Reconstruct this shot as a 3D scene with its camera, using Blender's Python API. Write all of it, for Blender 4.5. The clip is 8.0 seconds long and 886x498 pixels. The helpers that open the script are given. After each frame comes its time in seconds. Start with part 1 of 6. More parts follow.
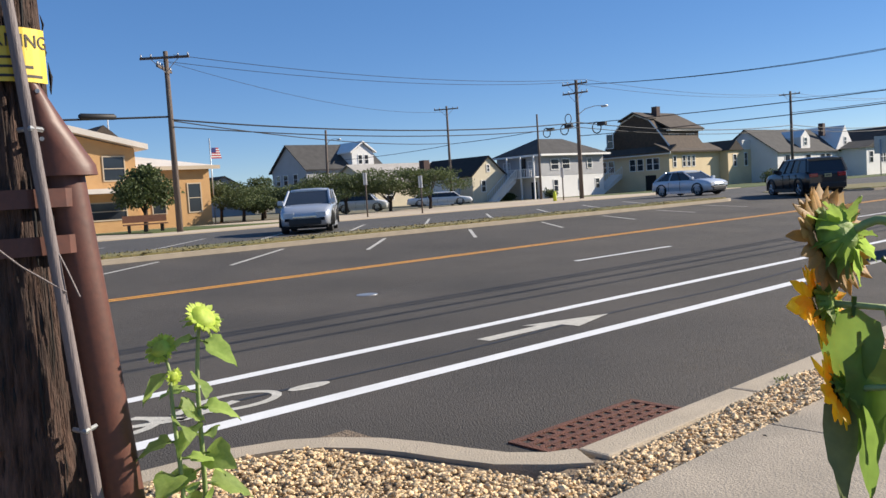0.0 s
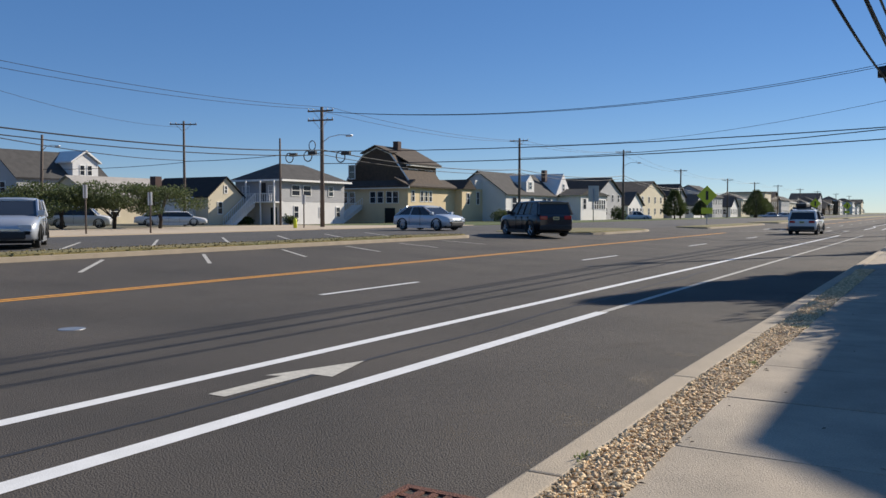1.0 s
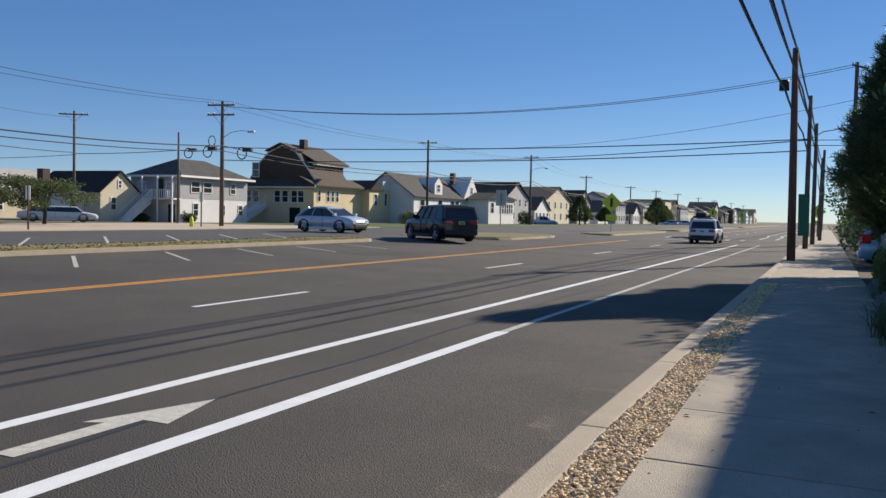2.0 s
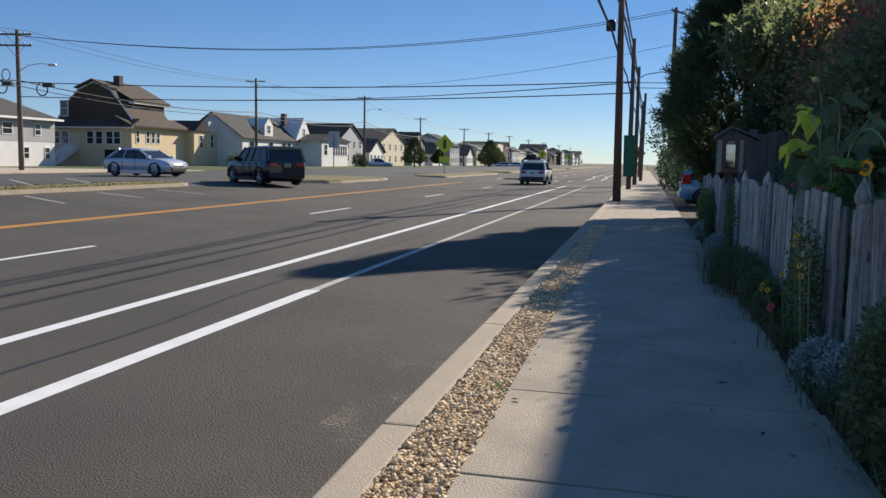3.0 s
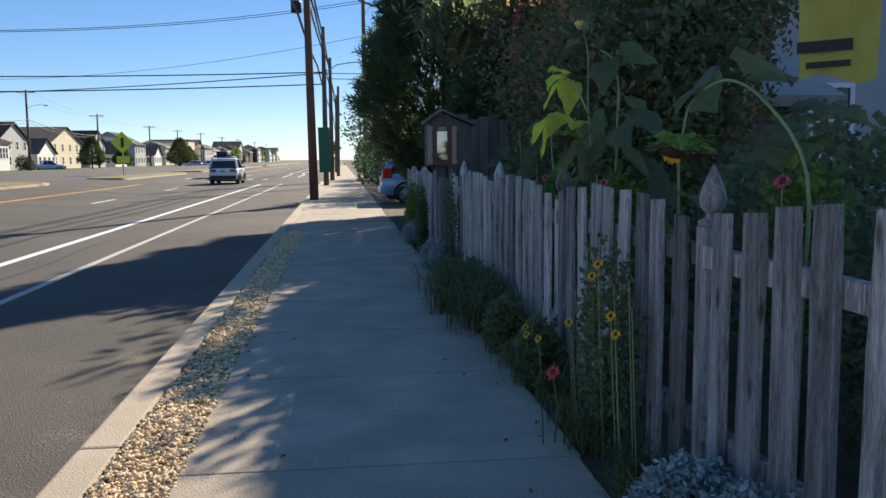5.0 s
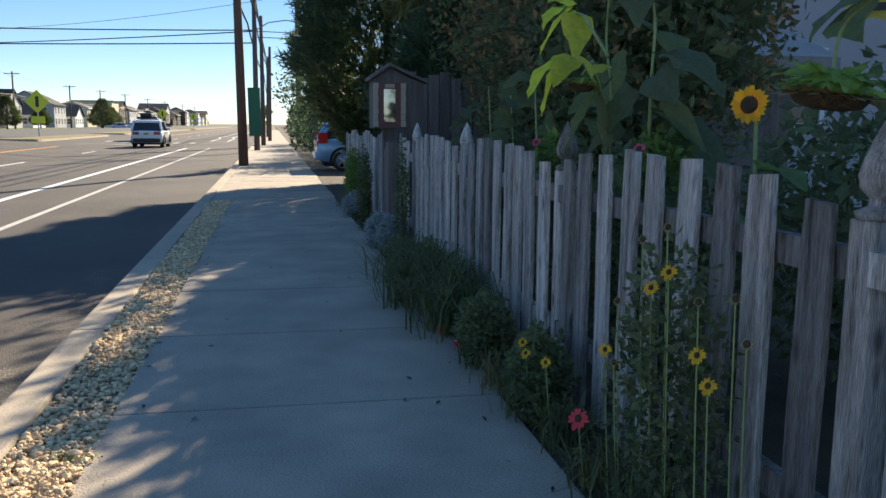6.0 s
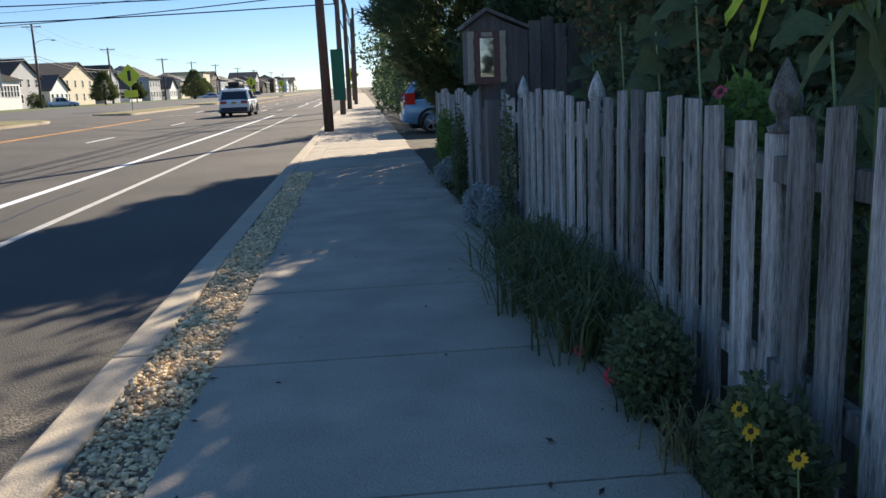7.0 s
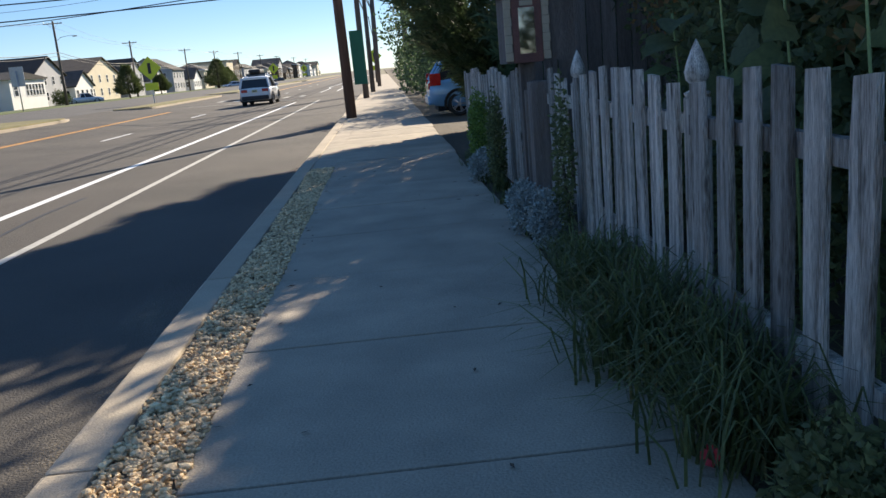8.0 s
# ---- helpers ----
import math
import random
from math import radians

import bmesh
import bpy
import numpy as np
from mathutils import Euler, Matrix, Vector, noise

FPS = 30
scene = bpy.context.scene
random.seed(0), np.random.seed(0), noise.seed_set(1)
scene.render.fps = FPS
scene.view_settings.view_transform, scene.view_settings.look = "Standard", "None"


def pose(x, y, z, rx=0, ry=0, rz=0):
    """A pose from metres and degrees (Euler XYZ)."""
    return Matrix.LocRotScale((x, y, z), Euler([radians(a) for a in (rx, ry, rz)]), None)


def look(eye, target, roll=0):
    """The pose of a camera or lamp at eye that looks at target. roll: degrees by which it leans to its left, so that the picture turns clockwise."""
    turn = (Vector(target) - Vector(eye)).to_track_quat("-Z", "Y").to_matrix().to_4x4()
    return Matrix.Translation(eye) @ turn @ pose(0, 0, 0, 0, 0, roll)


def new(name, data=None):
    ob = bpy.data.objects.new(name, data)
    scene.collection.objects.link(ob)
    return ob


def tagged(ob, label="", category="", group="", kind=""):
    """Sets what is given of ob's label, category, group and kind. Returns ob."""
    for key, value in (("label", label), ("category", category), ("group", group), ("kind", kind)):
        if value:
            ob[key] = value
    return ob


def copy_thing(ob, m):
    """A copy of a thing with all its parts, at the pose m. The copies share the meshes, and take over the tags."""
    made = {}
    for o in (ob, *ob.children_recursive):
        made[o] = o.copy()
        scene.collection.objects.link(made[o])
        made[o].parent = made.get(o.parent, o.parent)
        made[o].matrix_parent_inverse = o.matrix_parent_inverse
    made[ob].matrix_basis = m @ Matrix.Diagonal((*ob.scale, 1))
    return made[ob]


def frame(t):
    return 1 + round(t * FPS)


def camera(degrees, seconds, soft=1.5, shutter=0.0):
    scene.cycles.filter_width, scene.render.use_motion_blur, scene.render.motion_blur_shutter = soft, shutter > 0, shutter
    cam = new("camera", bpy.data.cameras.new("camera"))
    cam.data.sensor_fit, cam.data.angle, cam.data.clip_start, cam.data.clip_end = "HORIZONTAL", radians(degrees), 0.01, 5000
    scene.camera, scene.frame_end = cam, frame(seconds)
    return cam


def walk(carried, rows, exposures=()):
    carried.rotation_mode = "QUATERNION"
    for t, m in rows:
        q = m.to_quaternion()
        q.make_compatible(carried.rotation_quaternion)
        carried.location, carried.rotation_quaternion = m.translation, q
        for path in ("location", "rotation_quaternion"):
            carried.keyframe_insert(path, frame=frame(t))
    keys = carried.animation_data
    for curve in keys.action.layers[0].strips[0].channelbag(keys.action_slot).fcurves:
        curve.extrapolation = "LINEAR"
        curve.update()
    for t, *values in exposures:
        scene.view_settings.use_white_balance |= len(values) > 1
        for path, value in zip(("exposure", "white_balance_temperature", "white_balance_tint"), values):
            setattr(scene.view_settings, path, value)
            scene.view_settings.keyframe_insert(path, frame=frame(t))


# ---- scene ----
cam = camera(55.6, 8.0)
PATH = [
    (0, (3.058, -4.375, 1.524), (1.561, -3.055, 1.391), -3.6),
    (0.5, (2.412, -3.957, 1.493), (1.136, -2.42, 1.404), -1.7),
    (1, (2.079, -3.49, 1.522), (1.059, -1.772, 1.435), 0.0),
    (2.5, (1.552, -1.457, 1.627), (0.843, 0.41, 1.524), 1.4),
    (3, (1.49, -0.732, 1.598), (1.032, 1.204, 1.388), 1.1),
    (3.5, (1.493, -0.045, 1.605), (1.254, 1.934, 1.439), 0.0),
    (4, (1.453, 0.771, 1.594), (1.393, 2.765, 1.451), 0.4),
    (4.5, (1.466, 1.615, 1.59), (1.559, 3.605, 1.412), -0.3),
    (6, (1.47, 3.85, 1.512), (1.861, 5.79, 1.221), 0.5),
    (6.5, (1.528, 4.56, 1.499), (1.82, 6.506, 1.146), -0.4),
    (7, (1.525, 5.289, 1.497), (1.701, 7.243, 1.111), -2.3),
    (7.5, (1.571, 6.014, 1.492), (1.738, 7.949, 1.016), -4.6),
    (8, (1.574, 6.68, 1.536), (1.674, 8.631, 1.104), -5.1),
]
EXPOSURES = [(0, .74, 6500, 10), (1, .42, 6450, 10), (2.5, .5, 6500, 10), (3.5, .58, 6600, 10), (4.5, .85, 6850, 10), (6, 1.25, 7250, 10), (6.5, 1.4, 7450, 10), (7, 1.08, 6950, 10), (7.5, 1.15, 7150, 10), (8, 1.06, 6950, 10)]
walk(cam, [(t, look(e, a, r)) for t, e, a, r in PATH], EXPOSURES)

# ---- light ----
SUN_AZ, SUN_EL = 26.0, 28.0     # degrees: clockwise from the road's direction, above the horizon
world = bpy.data.worlds.new("sky")
scene.world = world
world.use_nodes = True
wn = world.node_tree.nodes
sky = wn.new("ShaderNodeTexSky")
sky.sky_type, sky.sun_disc = "NISHITA", False
sky.sun_elevation, sky.sun_rotation = radians(SUN_EL), radians(SUN_AZ)
sky.air_density, sky.dust_density, sky.ozone_density, sky.altitude = 0.7, 0.0, 2.0, 0
tone = wn.new("ShaderNodeHueSaturation")
tone.inputs["Saturation"].default_value = 1.22
tone.inputs["Hue"].default_value = .507
world.node_tree.links.new(sky.outputs[0], tone.inputs["Color"])
haze = wn.new("ShaderNodeMix")      # a clear, even blue spread through the whole dome
haze.data_type = "RGBA"
haze.inputs[0].default_value = 0.42
haze.inputs[7].default_value = (.80, 2.05, 4.6, 1)
world.node_tree.links.new(tone.outputs[0], haze.inputs[6])
world.node_tree.links.new(haze.outputs[2], wn["Background"].inputs[0])
wn["Background"].inputs[1].default_value = 0.08
sun = new("sun", bpy.data.lights.new("sun", "SUN"))
sun.data.energy, sun.data.angle, sun.data.color = 5.0, radians(0.53), (1.0, 0.90, 0.76)
SUN_WAY = Vector((math.sin(radians(SUN_AZ)) * math.cos(radians(SUN_EL)), math.cos(radians(SUN_AZ)) * math.cos(radians(SUN_EL)), math.sin(radians(SUN_EL))))
sun.matrix_world = look(SUN_WAY * 50, (0, 0, 0))

# ---- materials ----
def mat(name, a, b=None, scale=3.0, rough=0.85, bump=0.15, fine=60.0, metal=0.0, rnd=0.0, island=0.0, speck=0.0, stretch=(1, 1, 1), coat=0.0, clear=0.0, lap=0.0, spec=0.5, glow_through=0.0):
    """Two tones mixed by broad and fine noise, with fine relief. rnd: spread from piece to piece; lap: height of lapped boards."""
    m = bpy.data.materials.new(name)
    m.use_nodes = True
    n, link = m.node_tree.nodes, m.node_tree.links.new
    p = n["Principled BSDF"]
    b = b or tuple(c * 0.75 for c in a)
    geo, mp = n.new("ShaderNodeNewGeometry"), n.new("ShaderNodeMapping")
    mp.inputs["Scale"].default_value = stretch
    link(geo.outputs["Position"], mp.inputs[0])
    big, small = n.new("ShaderNodeTexNoise"), n.new("ShaderNodeTexNoise")
    for t, sc, d in ((big, scale, 5), (small, fine, 3)):
        t.inputs["Scale"].default_value, t.inputs["Detail"].default_value = sc, d
        link(mp.outputs[0], t.inputs[0])
    add = n.new("ShaderNodeMath")
    add.operation, add.inputs[1].default_value = "MULTIPLY_ADD", 0.55
    half = n.new("ShaderNodeMath")
    half.operation, half.inputs[1].default_value = "MULTIPLY", 0.45 + speck
    link(small.outputs[0], half.inputs[0])
    link(big.outputs[0], add.inputs[0])
    link(half.outputs[0], add.inputs[2])
    ramp = n.new("ShaderNodeValToRGB")
    ramp.color_ramp.elements[0].position, ramp.color_ramp.elements[1].position = 0.36 + speck * 0.4, 0.64 + speck * 0.6
    ramp.color_ramp.elements[0].color, ramp.color_ramp.elements[1].color = (*a, 1), (*b, 1)
    link(add.outputs[0], ramp.inputs[0])
    col = ramp.outputs[0]
    if rnd or island:
        hsv, rng = n.new("ShaderNodeHueSaturation"), n.new("ShaderNodeMapRange")
        k = rnd or island
        rng.inputs["To Min"].default_value, rng.inputs["To Max"].default_value = 1 - k, 1 + k
        src = n.new("ShaderNodeObjectInfo").outputs["Random"] if rnd else geo.outputs["Random Per Island"]
        link(src, rng.inputs[0])
        link(rng.outputs[0], hsv.inputs["Value"])
        link(col, hsv.inputs["Color"])
        col = hsv.outputs[0]
    link(col, p.inputs["Base Color"])
    p.inputs["Roughness"].default_value, p.inputs["Metallic"].default_value = rough, metal
    p.inputs["Coat Weight"].default_value, p.inputs["Transmission Weight"].default_value = coat, clear
    p.inputs["Specular IOR Level"].default_value = spec
    if bump or lap:
        bn = n.new("ShaderNodeBump")
        bn.inputs["Strength"].default_value, bn.inputs["Distance"].default_value = min(1, bump * 3 + lap * 3), 0.02
        h = small.outputs[0]
        if lap:
            sep, md = n.new("ShaderNodeSeparateXYZ"), n.new("ShaderNodeMath")
            md.operation, md.inputs[1].default_value = "FLOORED_MODULO", lap
            link(geo.outputs["Position"], sep.inputs[0])
            link(sep.outputs["Z"], md.inputs[0])
            h = md.outputs[0]
            bn.inputs["Distance"].default_value = 0.3
        link(h, bn.inputs["Height"])
        link(bn.outputs[0], p.inputs["Normal"])
    if glow_through:      # thin leaves and petals let sunlight through
        tr, mx = n.new("ShaderNodeBsdfTranslucent"), n.new("ShaderNodeMixShader")
        bright = n.new("ShaderNodeHueSaturation")
        bright.inputs["Value"].default_value = 1.9
        link(col, bright.inputs["Color"])
        link(bright.outputs[0], tr.inputs[0])
        mx.inputs[0].default_value = glow_through
        link(p.outputs[0], mx.inputs[1])
        link(tr.outputs[0], mx.inputs[2])
        link(mx.outputs[0], n["Material Output"].inputs[0])
    return m


ASPHALT = mat("asphalt", (.094, .080, .066), (.036, .032, .027), 0.35, .88, .25, 75, speck=.22)
ASPHALT_OLD = mat("asphalt old", (.085, .08, .075), (.06, .058, .055), 0.3, .9, .2, 90, speck=.1)
TAR = mat("tar", (.02, .02, .02), (.03, .03, .03), 3, .6, .1, 40)
GROUND = mat("sandy ground", (.20, .16, .11), (.10, .11, .05), 0.08, .95, .1, 8)
CONCRETE = mat("concrete", (.44, .37, .285), (.27, .235, .185), 1.9, .9, .14, 85, rnd=.07)
KERB = mat("kerb concrete", (.45, .375, .28), (.35, .295, .22), 2.2, .9, .12, 90, rnd=.05)
APRON = mat("apron concrete", (.54, .44, .32), (.44, .36, .26), 0.4, .9, .05, 20)
STONE = mat("gravel stones", (.82, .64, .38), (.47, .31, .17), 30, .75, .1, 90, island=.42)
SANDBED = mat("sandy bed", (.24, .18, .12), (.15, .11, .075), 20, .95, .3, 60)
SOIL = mat("soil", (.06, .045, .03), (.10, .08, .05), 6, .95, .3, 60)
GRASS = mat("grass", (.10, .12, .03), (.055, .085, .02), 0.7, .9, .2, 30, island=.3)
DRYGRASS = mat("dry grass", (.22, .17, .07), (.12, .125, .04), 0.6, .9, .3, 25, island=.3)
PAINT = mat("road paint", (.80, .80, .78), (.68, .68, .66), 4, .6, .05, 90)
PAINT_OLD = mat("worn road paint", (.55, .53, .48), (.34, .33, .30), 9, .75, .1, 70, speck=.05)
ORANGE = mat("orange road paint", (.75, .34, .04), (.55, .26, .04), 5, .6, .05, 60)
RUST = mat("rusty iron", (.19, .075, .045), (.11, .05, .035), 9, .8, .25, 80, metal=.2)
# near black: black parts, and shade painted into the drain pit and garage
DARK = mat("black shade and parts", (.006, .006, .006), (.01, .01, .01), 3, .9, 0)
PICKET = mat("weathered wood", (.80, .745, .68), (.15, .125, .10), 4, .85, .5, 40, rnd=.55, stretch=(7, 7, .45))
# dark knots and splits in the weathered boards
pn, plink = PICKET.node_tree.nodes, PICKET.node_tree.links.new
pgeo, pmap, pvor, prng, pmix = pn.new("ShaderNodeNewGeometry"), pn.new("ShaderNodeMapping"), pn.new("ShaderNodeTexVoronoi"), pn.new("ShaderNodeMapRange"), pn.new("ShaderNodeMix")
pmap.inputs["Scale"].default_value = (9, 9, 3.2)
pvor.inputs["Scale"].default_value = 1.0
prng.inputs["From Min"].default_value, prng.inputs["From Max"].default_value = .07, .2
prng.inputs["To Min"].default_value, prng.inputs["To Max"].default_value = .8, 0.0
pmix.data_type = "RGBA"
pmix.inputs[7].default_value = (.05, .035, .025, 1)
old_link = pn["Principled BSDF"].inputs["Base Color"].links[0].from_socket
plink(pgeo.outputs["Position"], pmap.inputs[0])
plink(pmap.outputs[0], pvor.inputs["Vector"])
plink(pvor.outputs["Distance"], prng.inputs[0])
plink(prng.outputs[0], pmix.inputs[0])
plink(old_link, pmix.inputs[6])
plink(pmix.outputs[2], pn["Principled BSDF"].inputs["Base Color"])
WOODPOLE = mat("pole wood", (.105, .060, .044), (.020, .013, .010), 7, .9, .6, 30, stretch=(5, 5, .5))
POLEGREY = mat("grey pole wood", (.16, .125, .10), (.09, .07, .06), 3, .9, .3, 40, stretch=(4, 4, .4))
POLEBROWN = mat("brown pole wood", (.19, .105, .072), (.10, .056, .04), 3, .9, .3, 40, stretch=(4, 4, .4))
BROWNMETAL = mat("brown painted guard", (.125, .046, .030), (.085, .034, .025), 5, .5, .012, 40)
PIPE = mat("grey conduit", (.20, .165, .16), (.12, .10, .10), 8, .6, .1, 60, stretch=(3, 3, .3))
YELLOWTAG = mat("yellow sticker", (.75, .55, .05), (.66, .48, .05), 8, .5, 0)
INK = mat("black ink", (.03, .025, .02), (.04, .03, .03), 8, .6, 0)
STEEL = mat("galvanised steel", (.42, .43, .44), (.32, .33, .34), 6, .45, .05, 40, metal=.7)
CABLE = mat("cable", (.012, .012, .014), (.02, .02, .02), 3, .6, 0)
LEAF = mat("leaf", (.145, .22, .045), (.09, .145, .03), 8, .55, .05, 40, island=.35, glow_through=.45)
LEAFDARK = mat("dark leaf", (.145, .165, .07), (.09, .11, .05), 5, .6, .05, 40, island=.4, glow_through=.5)
LEAFRUST = mat("russet leaf", (.32, .16, .07), (.17, .13, .05), 3, .6, .05, 40, island=.4, glow_through=.6)
FROND = mat("cypress frond", (.075, .115, .05), (.045, .074, .034), 3, .65, .05, 40, island=.4, glow_through=.3)
JUNIPER = mat("juniper", (.10, .125, .042), (.045, .065, .024), 1.5, .75, .05, 20, island=.4, glow_through=.2)
BLADE = mat("grass blade", (.135, .155, .055), (.055, .075, .026), 4, .6, .05, 30, island=.4, glow_through=.3)
SILVERLEAF = mat("silver leaf", (.36, .40, .38), (.24, .28, .27), 6, .8, .05, 40, island=.25)
BARK = mat("bark", (.075, .055, .04), (.04, .03, .022), 6, .95, .5, 40)
STEM = mat("green stem", (.30, .37, .14), (.20, .27, .09), 9, .6, .05, 60)
PETAL = mat("yellow petal", (.85, .52, .02), (.80, .42, .015), 9, .55, .05, 60, island=.15, glow_through=.4)
LIME = mat("lime petal", (.50, .60, .10), (.38, .48, .07), 9, .6, .05, 60, island=.2, glow_through=.35)
CALYX = mat("sunflower calyx", (.26, .36, .08), (.16, .24, .05), 14, .6, .08, 60, island=.35, glow_through=.45)
SEED = mat("seed disc", (.045, .028, .015), (.10, .07, .025), 40, .9, .3, 120)
RED = mat("red petal", (.65, .03, .03), (.55, .02, .05), 9, .5, 0)
PINK = mat("pink petal", (.60, .06, .12), (.45, .04, .09), 9, .6, 0, island=.2)
GLASS = mat("dark window glass", (.022, .026, .032), (.03, .035, .045), .6, .08, 0, coat=0)
WHITE = mat("white paint", (.78, .77, .74), (.70, .69, .66), 1.2, .6, .03, 30)
WHITESIDE = mat("white siding", (.74, .73, .71), (.67, .66, .64), .8, .65, 0, lap=.12)
GREYSIDE = mat("grey siding", (.42, .42, .43), (.36, .36, .37), .8, .7, 0, lap=.14)
CREAM = mat("cream stucco", (.68, .55, .34), (.60, .48, .30), .6, .9, .1, 40)
CREAMPALE = mat("pale cream siding", (.64, .57, .42), (.58, .51, .38), .6, .8, 0, lap=.14)
BROWNSHAKE = mat("brown shakes", (.10, .072, .052), (.06, .045, .035), 3, .9, .3, 20, lap=.2)
TANBRICK = mat("tan brick", (.60, .36, .16), (.52, .30, .13), 1.2, .9, .1, 30, lap=.075)
ROOF = mat("grey shingles", (.078, .075, .073), (.048, .046, .045), 1.2, .95, .2, 22, lap=.16)
ROOFDARK = mat("dark shingles", (.035, .033, .032), (.022, .022, .022), 1.2, .95, .2, 22, lap=.16)
ROOFBROWN = mat("brown shingles", (.095, .075, .06), (.06, .048, .04), 1.2, .95, .2, 22, lap=.16)
ROOFPALE = mat("pale roof", (.66, .60, .53), (.56, .51, .45), .5, .8, .05, 12)
ROOFLIGHT = mat("light grey shingles", (.40, .38, .35), (.30, .28, .26), 2, .95, .2, 22, lap=.14)
BRICK = mat("brick", (.10, .06, .05), (.07, .045, .04), 4, .9, .2, 30)
BENCH = mat("bench wood", (.23, .10, .05), (.16, .07, .04), 4, .7, .1, 40, stretch=(.5, 4, 4))
BOARD = mat("dark boards", (.30, .25, .22), (.16, .13, .115), 4, .9, .3, 40, rnd=.25, stretch=(5, 5, .4))
TYRE = mat("tyre rubber", (.018, .018, .018), (.028, .028, .028), 8, .85, .1, 60)
RIM = mat("alloy rim", (.55, .55, .56), (.42, .42, .43), 8, .3, 0, metal=.8)
CHROME = mat("chrome", (.7, .7, .7), (.6, .6, .6), 5, .15, 0, metal=1)
PLASTIC = mat("black plastic", (.02, .02, .021), (.03, .03, .03), 8, .6, .05, 80)
TAIL = mat("red lamp", (.45, .015, .015), (.35, .01, .01), 8, .2, 0, coat=.6)
HEADLAMP = mat("clear lamp", (.65, .68, .7), (.5, .52, .55), 8, .1, 0, coat=.8)
PLATE = mat("plate", (.62, .55, .28), (.56, .5, .25), 8, .5, 0)
SIGNYELLOW = mat("yellow green sign", (.62, .68, .03), (.55, .60, .03), 4, .45, 0)
SIGNGREEN = mat("green banner", (.02, .17, .09), (.015, .13, .07), 4, .6, .05)
BANNER = mat("yellow banner cloth", (.62, .48, .10), (.52, .39, .07), 4, .85, .1, 90, glow_through=.4)
FLAGRED, FLAGWHITE, FLAGBLUE = mat("flag red", (.45, .03, .04)), mat("flag white", (.7, .68, .66)), mat("flag blue", (.03, .04, .18))


def paint(name, col, metal=.35):
    return mat(name, col, tuple(c * .93 for c in col), 1.5, .32, 0, 200, metal=metal, coat=.7)


CAR_WHITE, CAR_SILVER, CAR_SLATE = paint("white car paint", (.72, .72, .71), 0), paint("silver car paint", (.46, .49, .54), .35), paint("slate car paint", (.035, .045, .06), .3)
CAR_BLACK, CAR_BLUE, CAR_PALE = paint("black car paint", (.012, .012, .015), .2), paint("blue car paint", (.16, .36, .58), .2), paint("pale silver car paint", (.56, .61, .67), .2)

# ---- mesh helpers ----
def box(bm, x0, x1, y0, y1, z0, z1, bevel=0.0):
    vs = [bm.verts.new((x, y, z)) for z in (z0, z1) for x, y in ((x0, y0), (x1, y0), (x1, y1), (x0, y1))]
    fs = [bm.faces.new([vs[i] for i in f]) for f in ((3, 2, 1, 0), (4, 5, 6, 7), (0, 1, 5, 4), (1, 2, 6, 5), (2, 3, 7, 6), (3, 0, 4, 7))]
    if bevel:
        bmesh.ops.bevel(bm, geom=list({e for f in fs for e in f.edges}), offset=bevel, segments=2, affect="EDGES", profile=.6)
    return bm


def tube(bm, points, radii, seg=8, cap=True):
    """A round bar along a line of points, with a radius for each."""
    pts = [Vector(p) for p in points]
    radii = radii if isinstance(radii, (list, tuple)) else [radii] * len(pts)
    rings = []
    for i, p in enumerate(pts):
        d = (pts[min(i + 1, len(pts) - 1)] - pts[max(i - 1, 0)]).normalized()
        u = d.cross(Vector((0, 0, 1)) if abs(d.z) < .95 else Vector((1, 0, 0))).normalized()
        w = d.cross(u)
        rings.append([bm.verts.new(p + (u * math.cos(a) + w * math.sin(a)) * radii[i]) for a in (2 * math.pi * k / seg for k in range(seg))])
    for r0, r1 in zip(rings, rings[1:]):
        for k in range(seg):
            bm.faces.new((r0[k], r0[(k + 1) % seg], r1[(k + 1) % seg], r1[k])).smooth = seg > 5
    if cap:
        bm.faces.new(rings[0][::-1])
        bm.faces.new(rings[-1])
    return bm


def prism(bm, outline, y0, y1, axis="y"):
    """An outline in two coordinates drawn out along the third."""
    def at(a, b, c):
        return (a, c, b) if axis == "y" else (c, a, b) if axis == "x" else (a, b, c)
    r0, r1 = [[bm.verts.new(at(a, b, c)) for a, b in outline] for c in (y0, y1)]
    n = len(outline)
    for k in range(n):
        bm.faces.new((r0[k], r0[(k + 1) % n], r1[(k + 1) % n], r1[k]))
    bm.faces.new(r0[::-1])
    bm.faces.new(r1)
    bmesh.ops.recalc_face_normals(bm, faces=bm.faces[:])
    return bm


def mesh_of(name, bm, material):
    me = bpy.data.meshes.new(name)
    bm.to_mesh(me)
    bm.free()
    me.materials.append(material)
    return me


def part(name, bm, material, parent=None, label=""):
    ob = new(name, mesh_of(name, bm, material) if isinstance(bm, bmesh.types.BMesh) else bm)
    ob.parent = parent
    return tagged(ob, label)


def thing(name, m, label, category, group=""):
    ob = new(name)
    ob.empty_display_size = .2
    ob.matrix_world = m
    return tagged(ob, label, category, group)


def setting(name, bm, material, label="", category="", kind="structure"):
    return tagged(part(name, bm, material), label, category, kind=kind)


def B(*a, **k):
    return box(bmesh.new(), *a, **k)


def T(*a, **k):
    return tube(bmesh.new(), *a, **k)


def raw(name, verts, faces, material, parent=None, label=""):
    me = bpy.data.meshes.new(name)
    me.from_pydata(verts, [], faces)
    me.materials.append(material)
    return part(name, me, material, parent, label)


rnd = random.Random(5)

